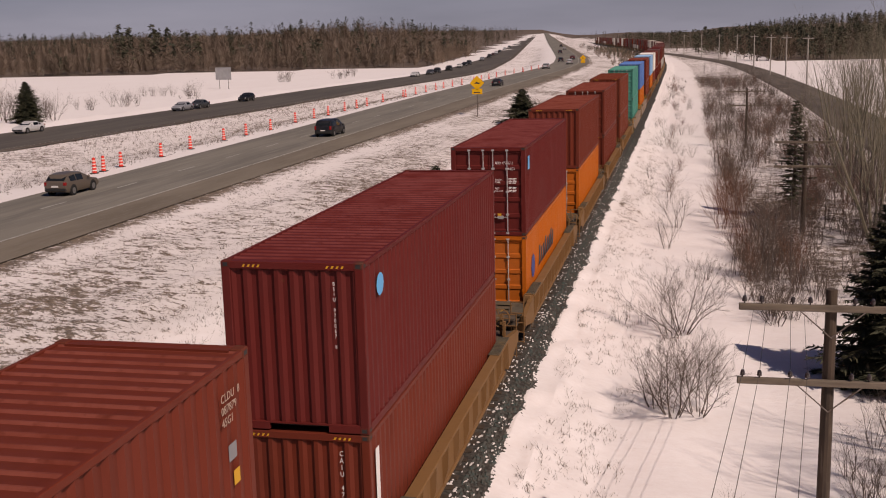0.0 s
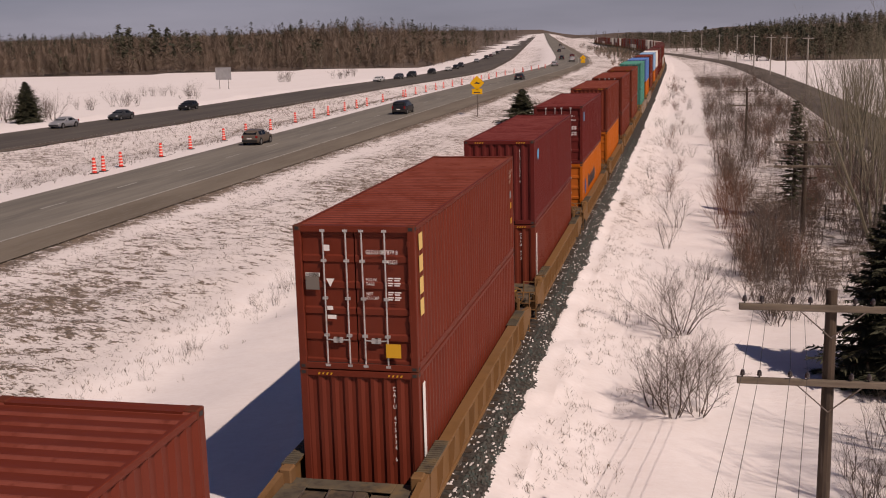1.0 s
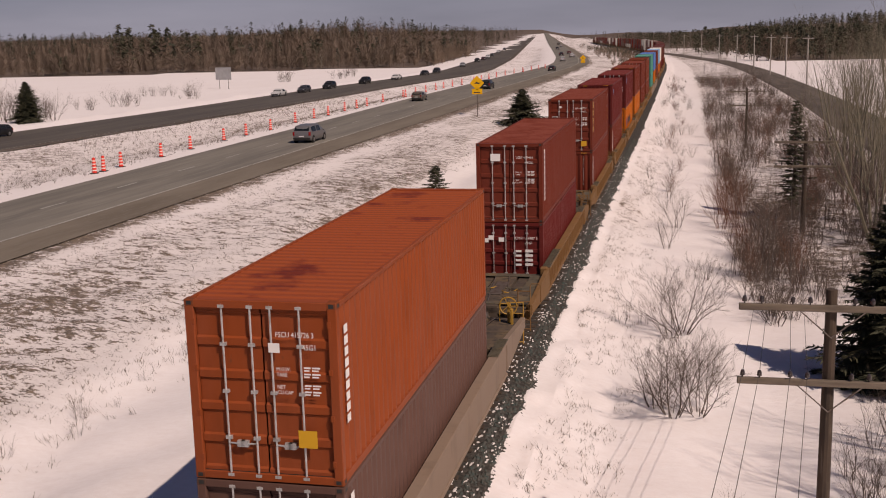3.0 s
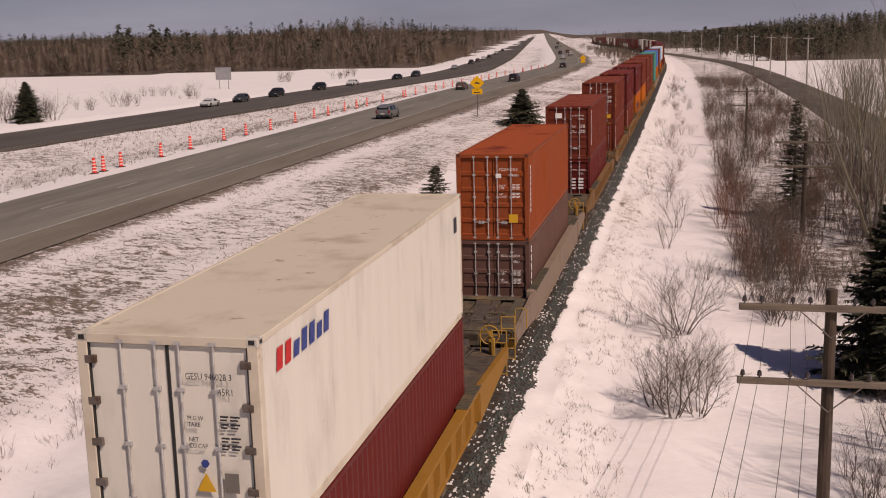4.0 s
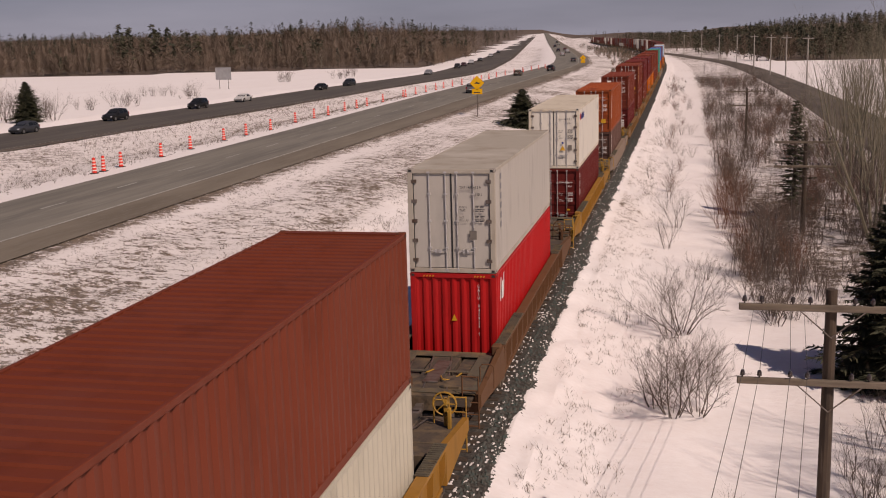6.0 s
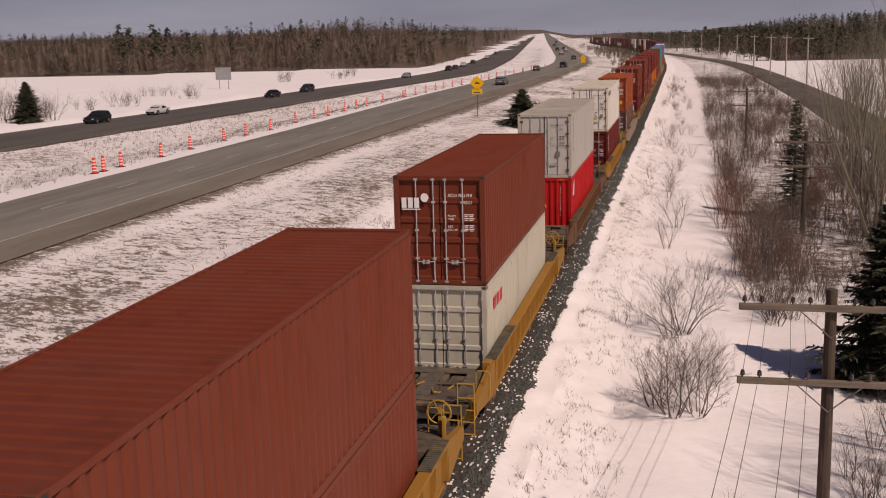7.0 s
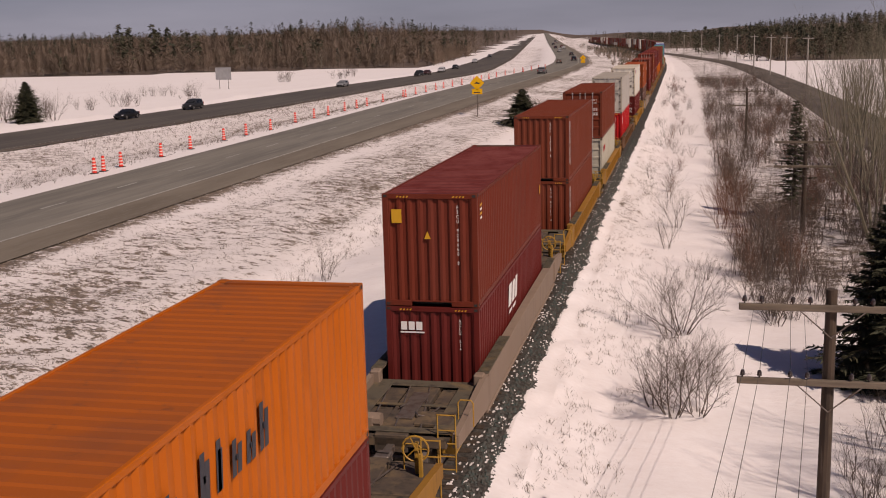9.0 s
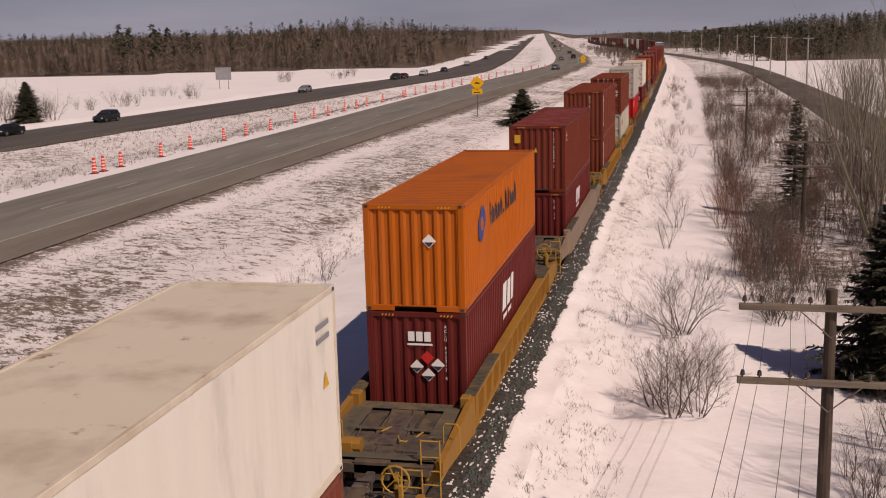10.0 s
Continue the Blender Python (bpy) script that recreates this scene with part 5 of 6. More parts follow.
# start place, speed, lane offset, shape, colour, label
CARS_AWAY = [(66.9, 34.5, -6.6, "hatch", (0.17, 0.135, 0.105), "beige hatchback driving away in the inner lane"),
             (110, 32.3, -2.0, "van", (0.022, 0.022, 0.026), "black long-roofed utility vehicle driving on the highway"),
             (218.5, 29.0, -2.0, "sedan", (0.03, 0.03, 0.035), "dark saloon car far along the highway"),
             (325, 25, -6.0, "suv", (0.45, 0.45, 0.46), "silver car far along the highway"),
             (12.5, 30.2, -2.0, "van", (0.20, 0.195, 0.20), "silver-grey minivan driving on the highway"),
             (366, 28, -2.4, "van", (0.5, 0.5, 0.5), "pale van far along the highway"), (392, 28, -6.5, "suv", (0.03, 0.03, 0.04), "dark car far along the highway"),
             (420, 28, -2.4, "sedan", (0.10, 0.02, 0.02), "dark red car far along the highway"), (520, 28, -6.2, "suv", (0.04, 0.04, 0.05), "dark car far along the highway"),
             (600, 28, -2.4, "sedan", (0.3, 0.3, 0.3), "grey car far along the highway"), (690, 28, -2.4, "suv", (0.04, 0.04, 0.04), "dark car far along the highway")]
CARS_TOWARDS = [(125, -33, "sedan", (0.75, 0.74, 0.72), "white saloon car on the far carriageway"), (165, -33, "sedan", (0.35, 0.36, 0.38), "silver saloon car on the far carriageway"),
                (171, -25, "sedan", (0.06, 0.065, 0.07), "dark grey saloon car on the far carriageway"), (190.4, -23.8, "hatch", (0.015, 0.015, 0.017), "black hatchback on the far carriageway"),
                (301, -31.4, "sedan", (0.72, 0.72, 0.70), "white car on the far carriageway"), (318, -32.4, "hatch", (0.06, 0.065, 0.075), "dark grey car on the far carriageway"),
                (328, -30.6, "suv", (0.02, 0.02, 0.022), "black utility vehicle on the far carriageway"), (350, -30.0, "suv", (0.015, 0.015, 0.015), "boxy black off-roader on the far carriageway"),
                (378.5, -31.7, "sedan", (0.74, 0.73, 0.70), "white low car on the far carriageway"), (394, -27.3, "sedan", (0.012, 0.012, 0.014), "black saloon car on the far carriageway"),
                (407.5, -26.5, "suv", (0.03, 0.032, 0.036), "dark utility vehicle on the far carriageway"), (458, -23.7, "hatch", (0.3, 0.31, 0.32), "grey hatchback on the far carriageway"),
                (503, -22.0, "suv", (0.03, 0.03, 0.03), "dark car on the far carriageway"), (540, -25, "sedan", (0.08, 0.03, 0.03), "dark red car on the far carriageway"),
                (570, -26, "suv", (0.6, 0.6, 0.6), "white car on the far carriageway"), (610, -27, "sedan", (0.03, 0.03, 0.03), "dark car on the far carriageway"),
                (680, -28, "suv", (0.5, 0.5, 0.5), "pale car on the far carriageway"), (760, -28, "sedan", (0.04, 0.04, 0.05), "dark car on the far carriageway")]
DRIVERS_AWAY = [(vehicle(s, c, "car", lab, False), y, v, off) for y, v, off, s, c, lab in CARS_AWAY]
DRIVERS_TOWARDS = [(vehicle(s, c, "car", lab, True), y, v) for y, v, s, c, lab in CARS_TOWARDS]


# ---- roadside things ----
def barrel():
    e = new("traffic_delineator")
    b = Build()
    b.box(-0.32, 0.32, -0.28, 0.28, 0, 0.05, 0.02)
    b.part("base", M["black"], e)
    z = 0.05
    for k in range(9):
        hgt = 0.17 if k % 2 == 0 else 0.085
        r0 = 0.19 - 0.007 * k
        Build().tube((0, 0, z), (0, 0, z + hgt), r0, r0 - 0.006, n=12).part("band", M["cone"] if k % 2 == 0 else M["coneband"], e)
        z += hgt
    Build().box(-0.05, 0.05, -0.02, 0.02, z, z + 0.06, 0.008).part("grip", M["cone"], e)
    return tagged(e, "orange and white banded traffic delineator on snow", "traffic cone", "delineators along the highway")


def roadside():
    ys = [78.4, 79.9, 82.9, 90.6, 97.1, 105.6, 112, 119.9, 129, 136.3, 142.3, 150, 156, 161.5, 170.9, 183.5, 185.1, 192.1, 199.7, 207.8, 214.3, 221, 228.4, 238.6, 247, 256, 265.9, 278, 291.6, 302, 312.4, 322, 331]
    p = None
    for y in ys:
        x = interp(y, [(78, -40.1), (129, -41.6), (170, -41.9), (214, -41.4), (239, -39.8), (292, -39.0), (331, -35.6)])
        m = pose(x, y, ground_z(x, y) + 0.02, 0, 0, random.uniform(-20, 20))
        if p is None:
            p = barrel()
            p.matrix_basis = m
        else:
            copy_thing(p, m)

    def warning_sign(x, y, z, size, label):
        e = new("warning_sign")
        r = size * 0.7071
        b = Build()
        b.add([(xx, yy, zz) for yy in (0, 0.02) for xx, zz in ((0, z - r), (r, z), (0, z + r), (-r, z))], [(0, 1, 2, 3), (7, 6, 5, 4), (0, 4, 5, 1), (1, 5, 6, 2), (2, 6, 7, 3), (3, 7, 4, 0)])
        b.part("panel", M["signyellow"], e)
        Build().add([(-r * 0.42, -0.006, z - 0.06), (r * 0.3, -0.006, z - 0.12), (r * 0.5, -0.006, z + 0.02), (r * 0.1, -0.006, z + 0.06), (-r * 0.1, -0.006, z + 0.18), (-r * 0.2, -0.006, z + 0.04)], [(0, 1, 2, 3, 4, 5)]).part("symbol", M["darkmark"], e)
        Build().box(-0.5 * size, 0.5 * size, 0, 0.02, z - r - 0.50, z - r + 0.22, 0.004).part("plate", M["signyellow"], e)
        Build().box(-0.3 * size, 0.3 * size, -0.006, -0.002, z - r - 0.32, z - r - 0.2).part("symbol", M["darkmark"], e)
        Build().box(-0.05, 0.05, 0.022, 0.08, ground_z(x, y) - 0.3, z + 0.4, 0.01).part("post", M["steel"], e)
        e.location = (x, y, 0)
        tagged(e, label, "road sign")

    warning_sign(-20.4, 140, 3.75, 1.35, "yellow diamond warning sign with a black symbol and a tab below")
    warning_sign(r_right(330) + 4.5, 330, 2.6, 1.3, "yellow diamond warning sign far along the verge")
    e = new("billboard")
    Build().box(-2.1, 2.1, -0.03, 0.03, 0.9, 3.75, 0.01).part("panel", M["signgrey"], e)
    for x in (-1.2, 1.2):
        Build().box(x - 0.05, x + 0.05, 0.031, 0.12, -1.75, 3.7, 0.01).part("post", M["steel"], e)
    for z in (1.2, 3.45):
        Build().box(-2.05, 2.05, -0.08, -0.031, z - 0.04, z + 0.04).part("rail", M["signgrey"], e)
    e.location = (-100.0, 240, 0.35)
    e.rotation_euler = (0, 0, radians(-8))
    tagged(e, "grey back of a large road sign on posts", "road sign")


roadside()


# ---- lines ----
POLES = [(8.84, 20.0), (12.55, 61.0), (11.8, 106.0)]


def telegraph_pole(x, y, top, arms, label):
    e = new("telegraph_pole")
    zg = ground_z(x, y) - 0.4
    Build().tube((0, 0, zg), (0, 0, top), 0.135, 0.10, n=12).part("pole", M["wood"], e)
    for za in arms:
        b = Build()
        b.box(-1.62, 1.62, -0.20, -0.10, za - 0.06, za + 0.06, 0.012)
        arm = b.part("crossarm", M["armwood"], e)
        for s in (-1, 1):
            Build().tube((s * 0.55, -0.205, za - 0.05), (0, -0.14, za - 0.55), 0.014, n=4).part("brace", M["steel"], arm)
        for px_ in (-1.52, -1.22, -0.68, -0.38, 0.38, 0.68, 1.22, 1.52):
            b = Build()
            b.tube((px_, -0.15, za + 0.05), (px_, -0.15, za + 0.13), 0.015, n=5)
            b.tube((px_, -0.15, za + 0.10), (px_, -0.15, za + 0.16), 0.045, 0.04, n=8)
            b.tube((px_, -0.15, za + 0.165), (px_, -0.15, za + 0.20), 0.04, 0.022, n=8)
            b.part("insulator", M["glassins"], arm)
    e.location = (x, y, 0)
    tagged(e, label, "utility pole", "telegraph poles along the track")


def wire(a, b_, sag, r=0.0055, label="thin old telegraph wire strung between poles"):
    bb = Build()
    n = 12
    pts = [Vector(a).lerp(Vector(b_), k / n) - Vector((0, 0, 4 * sag * (k / n) * (1 - k / n))) for k in range(n + 1)]
    bb.sweep(pts, [r] * len(pts))
    tagged(bb.part("wire", M["wire"]), label, "wire", "wires of the pole line")


def pole_lines():
    for k, (x, y) in enumerate(POLES):
        top = (5.04, 4.25, 4.3)[k]
        telegraph_pole(x, y, top, ((4.72, 3.32), (3.67, 2.35), (4.0, 2.7))[k], "weathered telegraph pole with two crossarms and glass insulators")
    pts = [(3.9, -20.0)] + POLES
    for (xa, ya), (xb, yb), k in zip(pts, pts[1:], range(3)):
        for off in (-1.52, -1.22, -0.68, -0.38):
            za = (3.32, 3.32, 2.35)[k]
            zb = (3.32, 2.35, 2.7)[k]
            wire((xa + off, ya - 0.15, za + 0.16), (xb + off, yb - 0.15, zb + 0.16), 0.35)
    for x, y in ((29.6, 228), (27.9, 256), (26.0, 276), (24.6, 319), (22.4, 376), (17.8, 417), (12.0, 457), (5.0, 500)):
        e = new("utility_pole")
        zg = ground_z(x, y)
        Build().tube((0, 0, zg - 0.4), (0, 0, zg + 9.6), 0.17, 0.12, n=8).part("pole", M["palepole"], e)
        Build().box(-1.1, 1.1, -0.16, -0.08, zg + 8.9, zg + 9.05).part("crossarm", M["palepole"], e)
        for s in (-1.0, 0.0, 1.0):
            Build().tube((s, -0.12, zg + 9.05), (s, -0.12, zg + 9.3), 0.05, 0.03, n=6).part("insulator", M["glassins"], e)
        e.location = (x, y, 0)
        tagged(e, "pale grey power pole with one crossarm in the snow", "utility pole", "power poles along the service road")


pole_lines()


# ---- plants ----
def grow(b, rnd, p, d, length, r, depth, spread, kids, up=0.12, sides=3, wild=0.2):
    """A tapering limb with side shoots."""
    segs = 4 if depth > 1 else (3 if depth else 2)
    q, dirn = Vector(p), Vector(d).normalized()
    pts = [(q.copy(), r)]
    for k in range(segs):
        dirn = (dirn + Vector((rnd.gauss(0, wild), rnd.gauss(0, wild), up * rnd.random()))).normalized()
        q = q + dirn * length / segs
        pts.append((q.copy(), r * (1 - 0.8 * (k + 1) / segs)))
    b.sweep([a for a, _ in pts], [c for _, c in pts], sides)
    if depth:
        for k in range(kids):
            t = 0.22 + 0.75 * (k + rnd.random()) / kids
            i = min(int(t * segs), segs - 1)
            a, c = pts[i][0], pts[i + 1][0]
            o = a.lerp(c, t * segs - i)
            w = (c - a).normalized()
            side = Vector((rnd.gauss(0, 1), rnd.gauss(0, 1), rnd.gauss(0, 0.35))).normalized()
            grow(b, rnd, o, w + side * spread, length * (0.62 - 0.25 * t) * rnd.uniform(0.75, 1.2), max(r * 0.45 * (1.1 - t), 0.0035), depth - 1, spread, max(2, kids - 2), up, 3, wild)


def shrub_mesh(seed, h, stems, lean, depth=2, kids=6, r=0.02):
    rnd = random.Random(seed)
    b = Build()
    for k in range(stems):
        a = 2 * math.pi * (k + rnd.random()) / stems
        ln = lean * rnd.uniform(0.3, 1.1)
        grow(b, rnd, (0.18 * math.cos(a), 0.18 * math.sin(a), -0.15), (ln * math.cos(a), ln * math.sin(a), 1), h * rnd.uniform(0.6, 1.05), r * rnd.uniform(0.7, 1.1), depth, 0.7, kids)
    return b


def tree_mesh(seed, h, r, kids=16, depth=3):
    rnd = random.Random(seed)
    b = Build()
    grow(b, rnd, (0, 0, -0.3), (rnd.gauss(0, 0.04), rnd.gauss(0, 0.04), 1), h, r, depth, 0.50, kids, 0.25, 5, 0.09)
    return b


def spruce_mesh(seed, h, rad, boughs=90, blades=34):
    """Tapered trunk, drooping boughs, each a spray of needle blades."""
    rnd = random.Random(seed)
    t, n = Build(), Build()
    t.tube((0, 0, -0.3), (0, 0, h * 0.97), 0.02 * h + 0.02, 0.015, n=7)
    for k in range(boughs):
        u = (k + rnd.random()) / boughs
        z = h * (0.05 + 0.94 * u)
        ln = rad * (1 - u) ** 0.85 * rnd.uniform(0.6, 1.12) + 0.08
        a = k * 2.39996 + rnd.uniform(-0.5, 0.5)
        dx, dy = math.cos(a), math.sin(a)
        droop = -0.28 + 0.75 * u + rnd.uniform(-0.1, 0.1)
        end = Vector((dx * ln, dy * ln, z + droop * ln * 0.7))
        o = Vector((0, 0, z))
        t.tube(o, end, 0.018 + 0.012 * ln, 0.004, n=3, cap=False)
        for j in range(blades):
            w = 0.12 + 0.88 * (j + rnd.random()) / blades
            c = o.lerp(end, w) + Vector((rnd.gauss(0, 0.03), rnd.gauss(0, 0.03), 0))
            s = rnd.choice((-1, 1))
            ll = (0.12 + 0.30 * ln * (1.1 - w)) * rnd.uniform(0.5, 1.2)
            tip = c + Vector((dx * 0.6 - s * dy * 0.8, dy * 0.6 + s * dx * 0.8, rnd.uniform(-0.55, 0.12))) * ll
            side = (tip - c).cross(Vector((rnd.gauss(0, 1), rnd.gauss(0, 1), 1))).normalized() * (0.025 + 0.07 * ll)
            n.add([c - side, c + side, tip + side * 0.25, tip - side * 0.25], [(0, 1, 2, 3)])
    return t, n


FAR_SHRUBS = []


def place_shrub(me, x, y, s, rz, label, group="shrubs along the track", cat="shrub", name="shrub", dz=0.0):
    m = Matrix.Translation((x, y, ground_z(x, y) + dz)) @ Matrix.Rotation(rz, 4, "Z") @ Matrix.Diagonal((s, s, s, 1))
    if name == "shrub" and y > 62 and x > 0:
        FAR_SHRUBS.append((me, m))
        return None
    o = new(name, me)
    o.matrix_basis = m
    return tagged(o, label, cat, group)


def spruce(x, y, h, rad, seed, label, boughs=90, blades=34):
    t, n = spruce_mesh(seed, h, rad, boughs, blades)
    e = new("spruce_tree")
    t.part("trunk", M["bark"], e)
    n.part("crown", M["needle"], e)
    e.location = (x, y, ground_z(x, y))
    tagged(e, label, "tree")


def keep_mesh(b, name, material):
    """The mesh alone, for placing several times."""
    ob = b.part(name, material)
    me = ob.data
    bpy.data.objects.remove(ob)
    return me


def plants():
    rnd = random.Random(7)
    big = keep_mesh(shrub_mesh(1, 2.7, 10, 0.95, 3, 8, 0.030), "shrub", M["bark"])
    mid = [keep_mesh(shrub_mesh(s, 2.4, 8, 0.40, 2, 6, 0.022), "shrub", M["bark"]) for s in (2, 3, 4)]
    small = [keep_mesh(shrub_mesh(s, 1.2, 7, 0.5, 1, 5, 0.010), "shrub", M["bark"]) for s in (5, 6)]
    red = keep_mesh(shrub_mesh(8, 2.4, 14, 0.35, 2, 6, 0.016), "shrub", M["redbark"])
    sap = [keep_mesh(tree_mesh(s, 4.6, 0.035, 9, 2), "sapling", M["bark"]) for s in (11, 12, 13)]
    aspen = [keep_mesh(tree_mesh(s, 9.5, 0.10, 8, 3), "aspen_tree", M["palebark"]) for s in (21, 22, 23)]
    for x, y, s, a in ((6.0, 30.0, 0.86, 0.5), (5.5, 30.6, 0.72, 1.9), (6.7, 30.5, 0.78, 3.3)):
        place_shrub(rnd.choice(mid) if s < 0.75 else big, x, y, s, a, "leafless grey-brown shrub with many stems in snow")
    place_shrub(mid[2], 5.8, 38.0, 0.75, 0.4, "leafless grey-brown shrub with many stems in snow")
    place_shrub(big, 6.2, 38.8, 0.92, 2.1, "leafless grey-brown shrub with many stems in snow")
    place_shrub(small[0], 4.0, 39.5, 0.9, 0.3, "low bare bush poking out of the snow")
    place_shrub(small[1], 4.8, 39.8, 0.8, 1.3, "low bare bush poking out of the snow")
    place_shrub(small[1], 7.4, 24.2, 0.55, 1.3, "low bare bush poking out of the snow")
    for k in range(30):
        x, y = 10.2 + 5.5 * rnd.random(), 22.5 + 9 * rnd.random()
        place_shrub(rnd.choice(mid), x, y, rnd.uniform(0.4, 0.8), rnd.random() * 6.28, "leafless shrub behind the telegraph pole")
    for k in range(9):
        x, y = 8.4 + 3.6 * rnd.random(), 40 + 8 * rnd.random()
        place_shrub(rnd.choice(mid + small), x, y, rnd.uniform(0.5, 0.9), rnd.random() * 6.28, "leafless shrub at the edge of the thicket")
    place_shrub(mid[0], 10.6, 25.5, 0.7, 0.3, "leafless shrub behind the telegraph pole")
    place_shrub(mid[1], 11.3, 29.0, 0.6, 1.3, "leafless shrub behind the telegraph pole")
    for x, y, s in ((5.4, 55, 0.8), (5.8, 61, 0.9), (5.2, 72, 0.7), (7.2, 48, 0.6)):
        place_shrub(rnd.choice(mid), x, y, s, rnd.random() * 6, "thin leafless shrub in snow")
    # front row of upright stems
    for k in range(34):
        x, y = 8.6 + 7.0 * rnd.random(), 42 + 9 * rnd.random()
        place_shrub(rnd.choice(mid), x, y, rnd.uniform(0.6, 1.0), rnd.random() * 6.28, "leafless shrub in a roadside thicket")
    for x, y, q in ((8.3, 62, 1.1), (8.9, 64.5, 1.25), (8.5, 67, 1.2), (9.3, 60, 0.9), (9.6, 69, 1.0), (8.8, 57, 0.8), (9.0, 54, 0.7), (9.4, 66, 1.1)):
        place_shrub(red, x, y, q, rnd.random() * 6.28, "reddish leafless shrub in a roadside thicket")
    for k in range(1250):
        y = 48 + 200 * rnd.random() ** 1.5
        x = 8.6 + 12.2 * rnd.random()
        if noise.noise((x * 0.16, y * 0.055, 2.5)) < -0.18 + 0.14 * step(80, 55, y) or x > a_left(y) - 0.8 or math.hypot(x - 13, y - 36) < 2.5:
            continue
        q = rnd.random()
        if q < 0.68:
            place_shrub(rnd.choice(mid), x, y, rnd.uniform(0.5, 1.05), rnd.random() * 6.28, "leafless shrub in a roadside thicket")
        elif q < 0.80:
            place_shrub(red, x, y, rnd.uniform(0.5, 0.9), rnd.random() * 6.28, "reddish leafless shrub in a roadside thicket")
        else:
            place_shrub(rnd.choice(sap), x, y, rnd.uniform(0.5, 1.0), rnd.random() * 6.28, "slender bare sapling in a roadside thicket", "saplings along the service road", "tree", "sapling")
    for k in range(50):
        y = 52 + 50 * rnd.random()
        x = 14.6 + 0.05 * (y - 44) + 6.0 * rnd.random()
        if x > a_left(y) - 0.6:
            x = a_left(y) - 0.6 - 3 * rnd.random()
        place_shrub(rnd.choice(aspen), x, y, rnd.uniform(0.6, 1.05), rnd.random() * 6.28, "tall bare aspen with pale greenish bark", "aspens along the service road", "tree", "aspen_tree")
    for k in range(60):
        y = 62 + 190 * rnd.random()
        x = track_x(y) + 3.2 + 4.0 * rnd.random()
        place_shrub(rnd.choice(mid + [red]), x, y, rnd.uniform(0.35, 0.7), rnd.random() * 6.28, "low leafless shrub on the railway bank")
    # left of the track
    place_shrub(mid[1], -10.6, 48.4, 0.8, 1.0, "small bare many-stemmed sapling in the ditch", "saplings along the ditch", "tree", "sapling")
    for k in range(46):
        y = 16 + 60 * rnd.random()
        place_shrub(rnd.choice(small), -11.8 + rnd.gauss(0, 0.6), y, rnd.uniform(0.35, 0.75), rnd.random() * 6.28, "low dry bush in the ditch", "bushes along the ditch")
    for x, y, s in ((16.9, 63.5, 0.95), (18.1, 77, 1.05), (17.0, 79.7, 0.9), (18.8, 70, 1.15)):
        place_shrub(rnd.choice(aspen), x, y, s, rnd.random() * 6.28, "tall bare aspen with pale greenish bark", "aspens along the service road", "tree", "aspen_tree")
    tall = keep_mesh(tree_mesh(24, 11.5, 0.20, 11, 3), "aspen_tree", M["palebark"])
    for x, y, s in ((13.9, 20.0, 0.8), (16.8, 20.5, 0.95), (18.5, 25.5, 1.0)):
        place_shrub(tall, x, y, s, rnd.random() * 6.28, "bare aspen whose shadow falls on the snow", "aspens along the service road", "tree", "aspen_tree")
    spruce(12.7, 34.8, 6.2, 2.7, 31, "dark green spruce standing in shaded snow", 240, 90)
    spruce(14.6, 33.5, 5.2, 2.5, 32, "dark green spruce standing in shaded snow", 200, 90)
    spruce(-13.3, 132, 4.7, 4.0, 33, "dark young spruce on the bank beside the track", 150, 60)
    spruce(-10.7, 73, 2.6, 1.5, 34, "small young spruce on the bank beside the track", 70, 26)
    spruce(12.5, 66, 7.0, 1.45, 35, "thin dark spruce in the thicket", 95, 40)
    spruce(-87, 141, 6.0, 3.3, 36, "dark spruce beside the far carriageway", 260, 60)
    for k in range(30):
        x, y = -92 + rnd.gauss(0, 8), 143 + rnd.gauss(0, 5)
        if x < -84:
            place_shrub(rnd.choice(mid), x, y, rnd.uniform(1.4, 2.2), rnd.random() * 6.28, "leafless tall shrub beside the far carriageway", "shrubs beside the far carriageway")
    for x, y, s in ((-91, 179, 1.5), (-97, 211, 1.4), (-94, 168, 1.0), (-99, 278, 1.6), (-92, 312, 1.5), (-103, 213, 1.2), (-89, 200, 0.8), (-90, 296, 1.2)):
        for k in range(5):
            place_shrub(rnd.choice(mid), x + rnd.gauss(0, 1.3), y + rnd.gauss(0, 1.2), s * rnd.uniform(0.5, 1.05), rnd.random() * 6, "leafless tall shrub beside the far carriageway", "shrubs beside the far carriageway")


plants()


def far_thicket():
    """The thicket farther off, joined."""
    for mat_, label in ((M["bark"], "leafless grey-brown thicket along the service road"), (M["redbark"], "reddish leafless thicket along the service road")):
        vs, fs, k = [], [], 0
        for me, m in FAR_SHRUBS:
            if me.materials[0] != mat_:
                continue
            co = np.empty(len(me.vertices) * 3)
            me.vertices.foreach_get("co", co)
            ix = np.empty(len(me.loops), dtype=int)
            me.loops.foreach_get("vertex_index", ix)
            a = np.array(m)
            vs.append(co.reshape(-1, 3) @ a[:3, :3].T + a[:3, 3])
            fs.append(ix.reshape(-1, 4) + k)
            k += len(me.vertices)
        if vs:
            tagged(obj("thicket", np.concatenate(vs).tolist(), np.concatenate(fs).tolist(), mat_), label, "thicket", kind="stuff")


far_thicket()


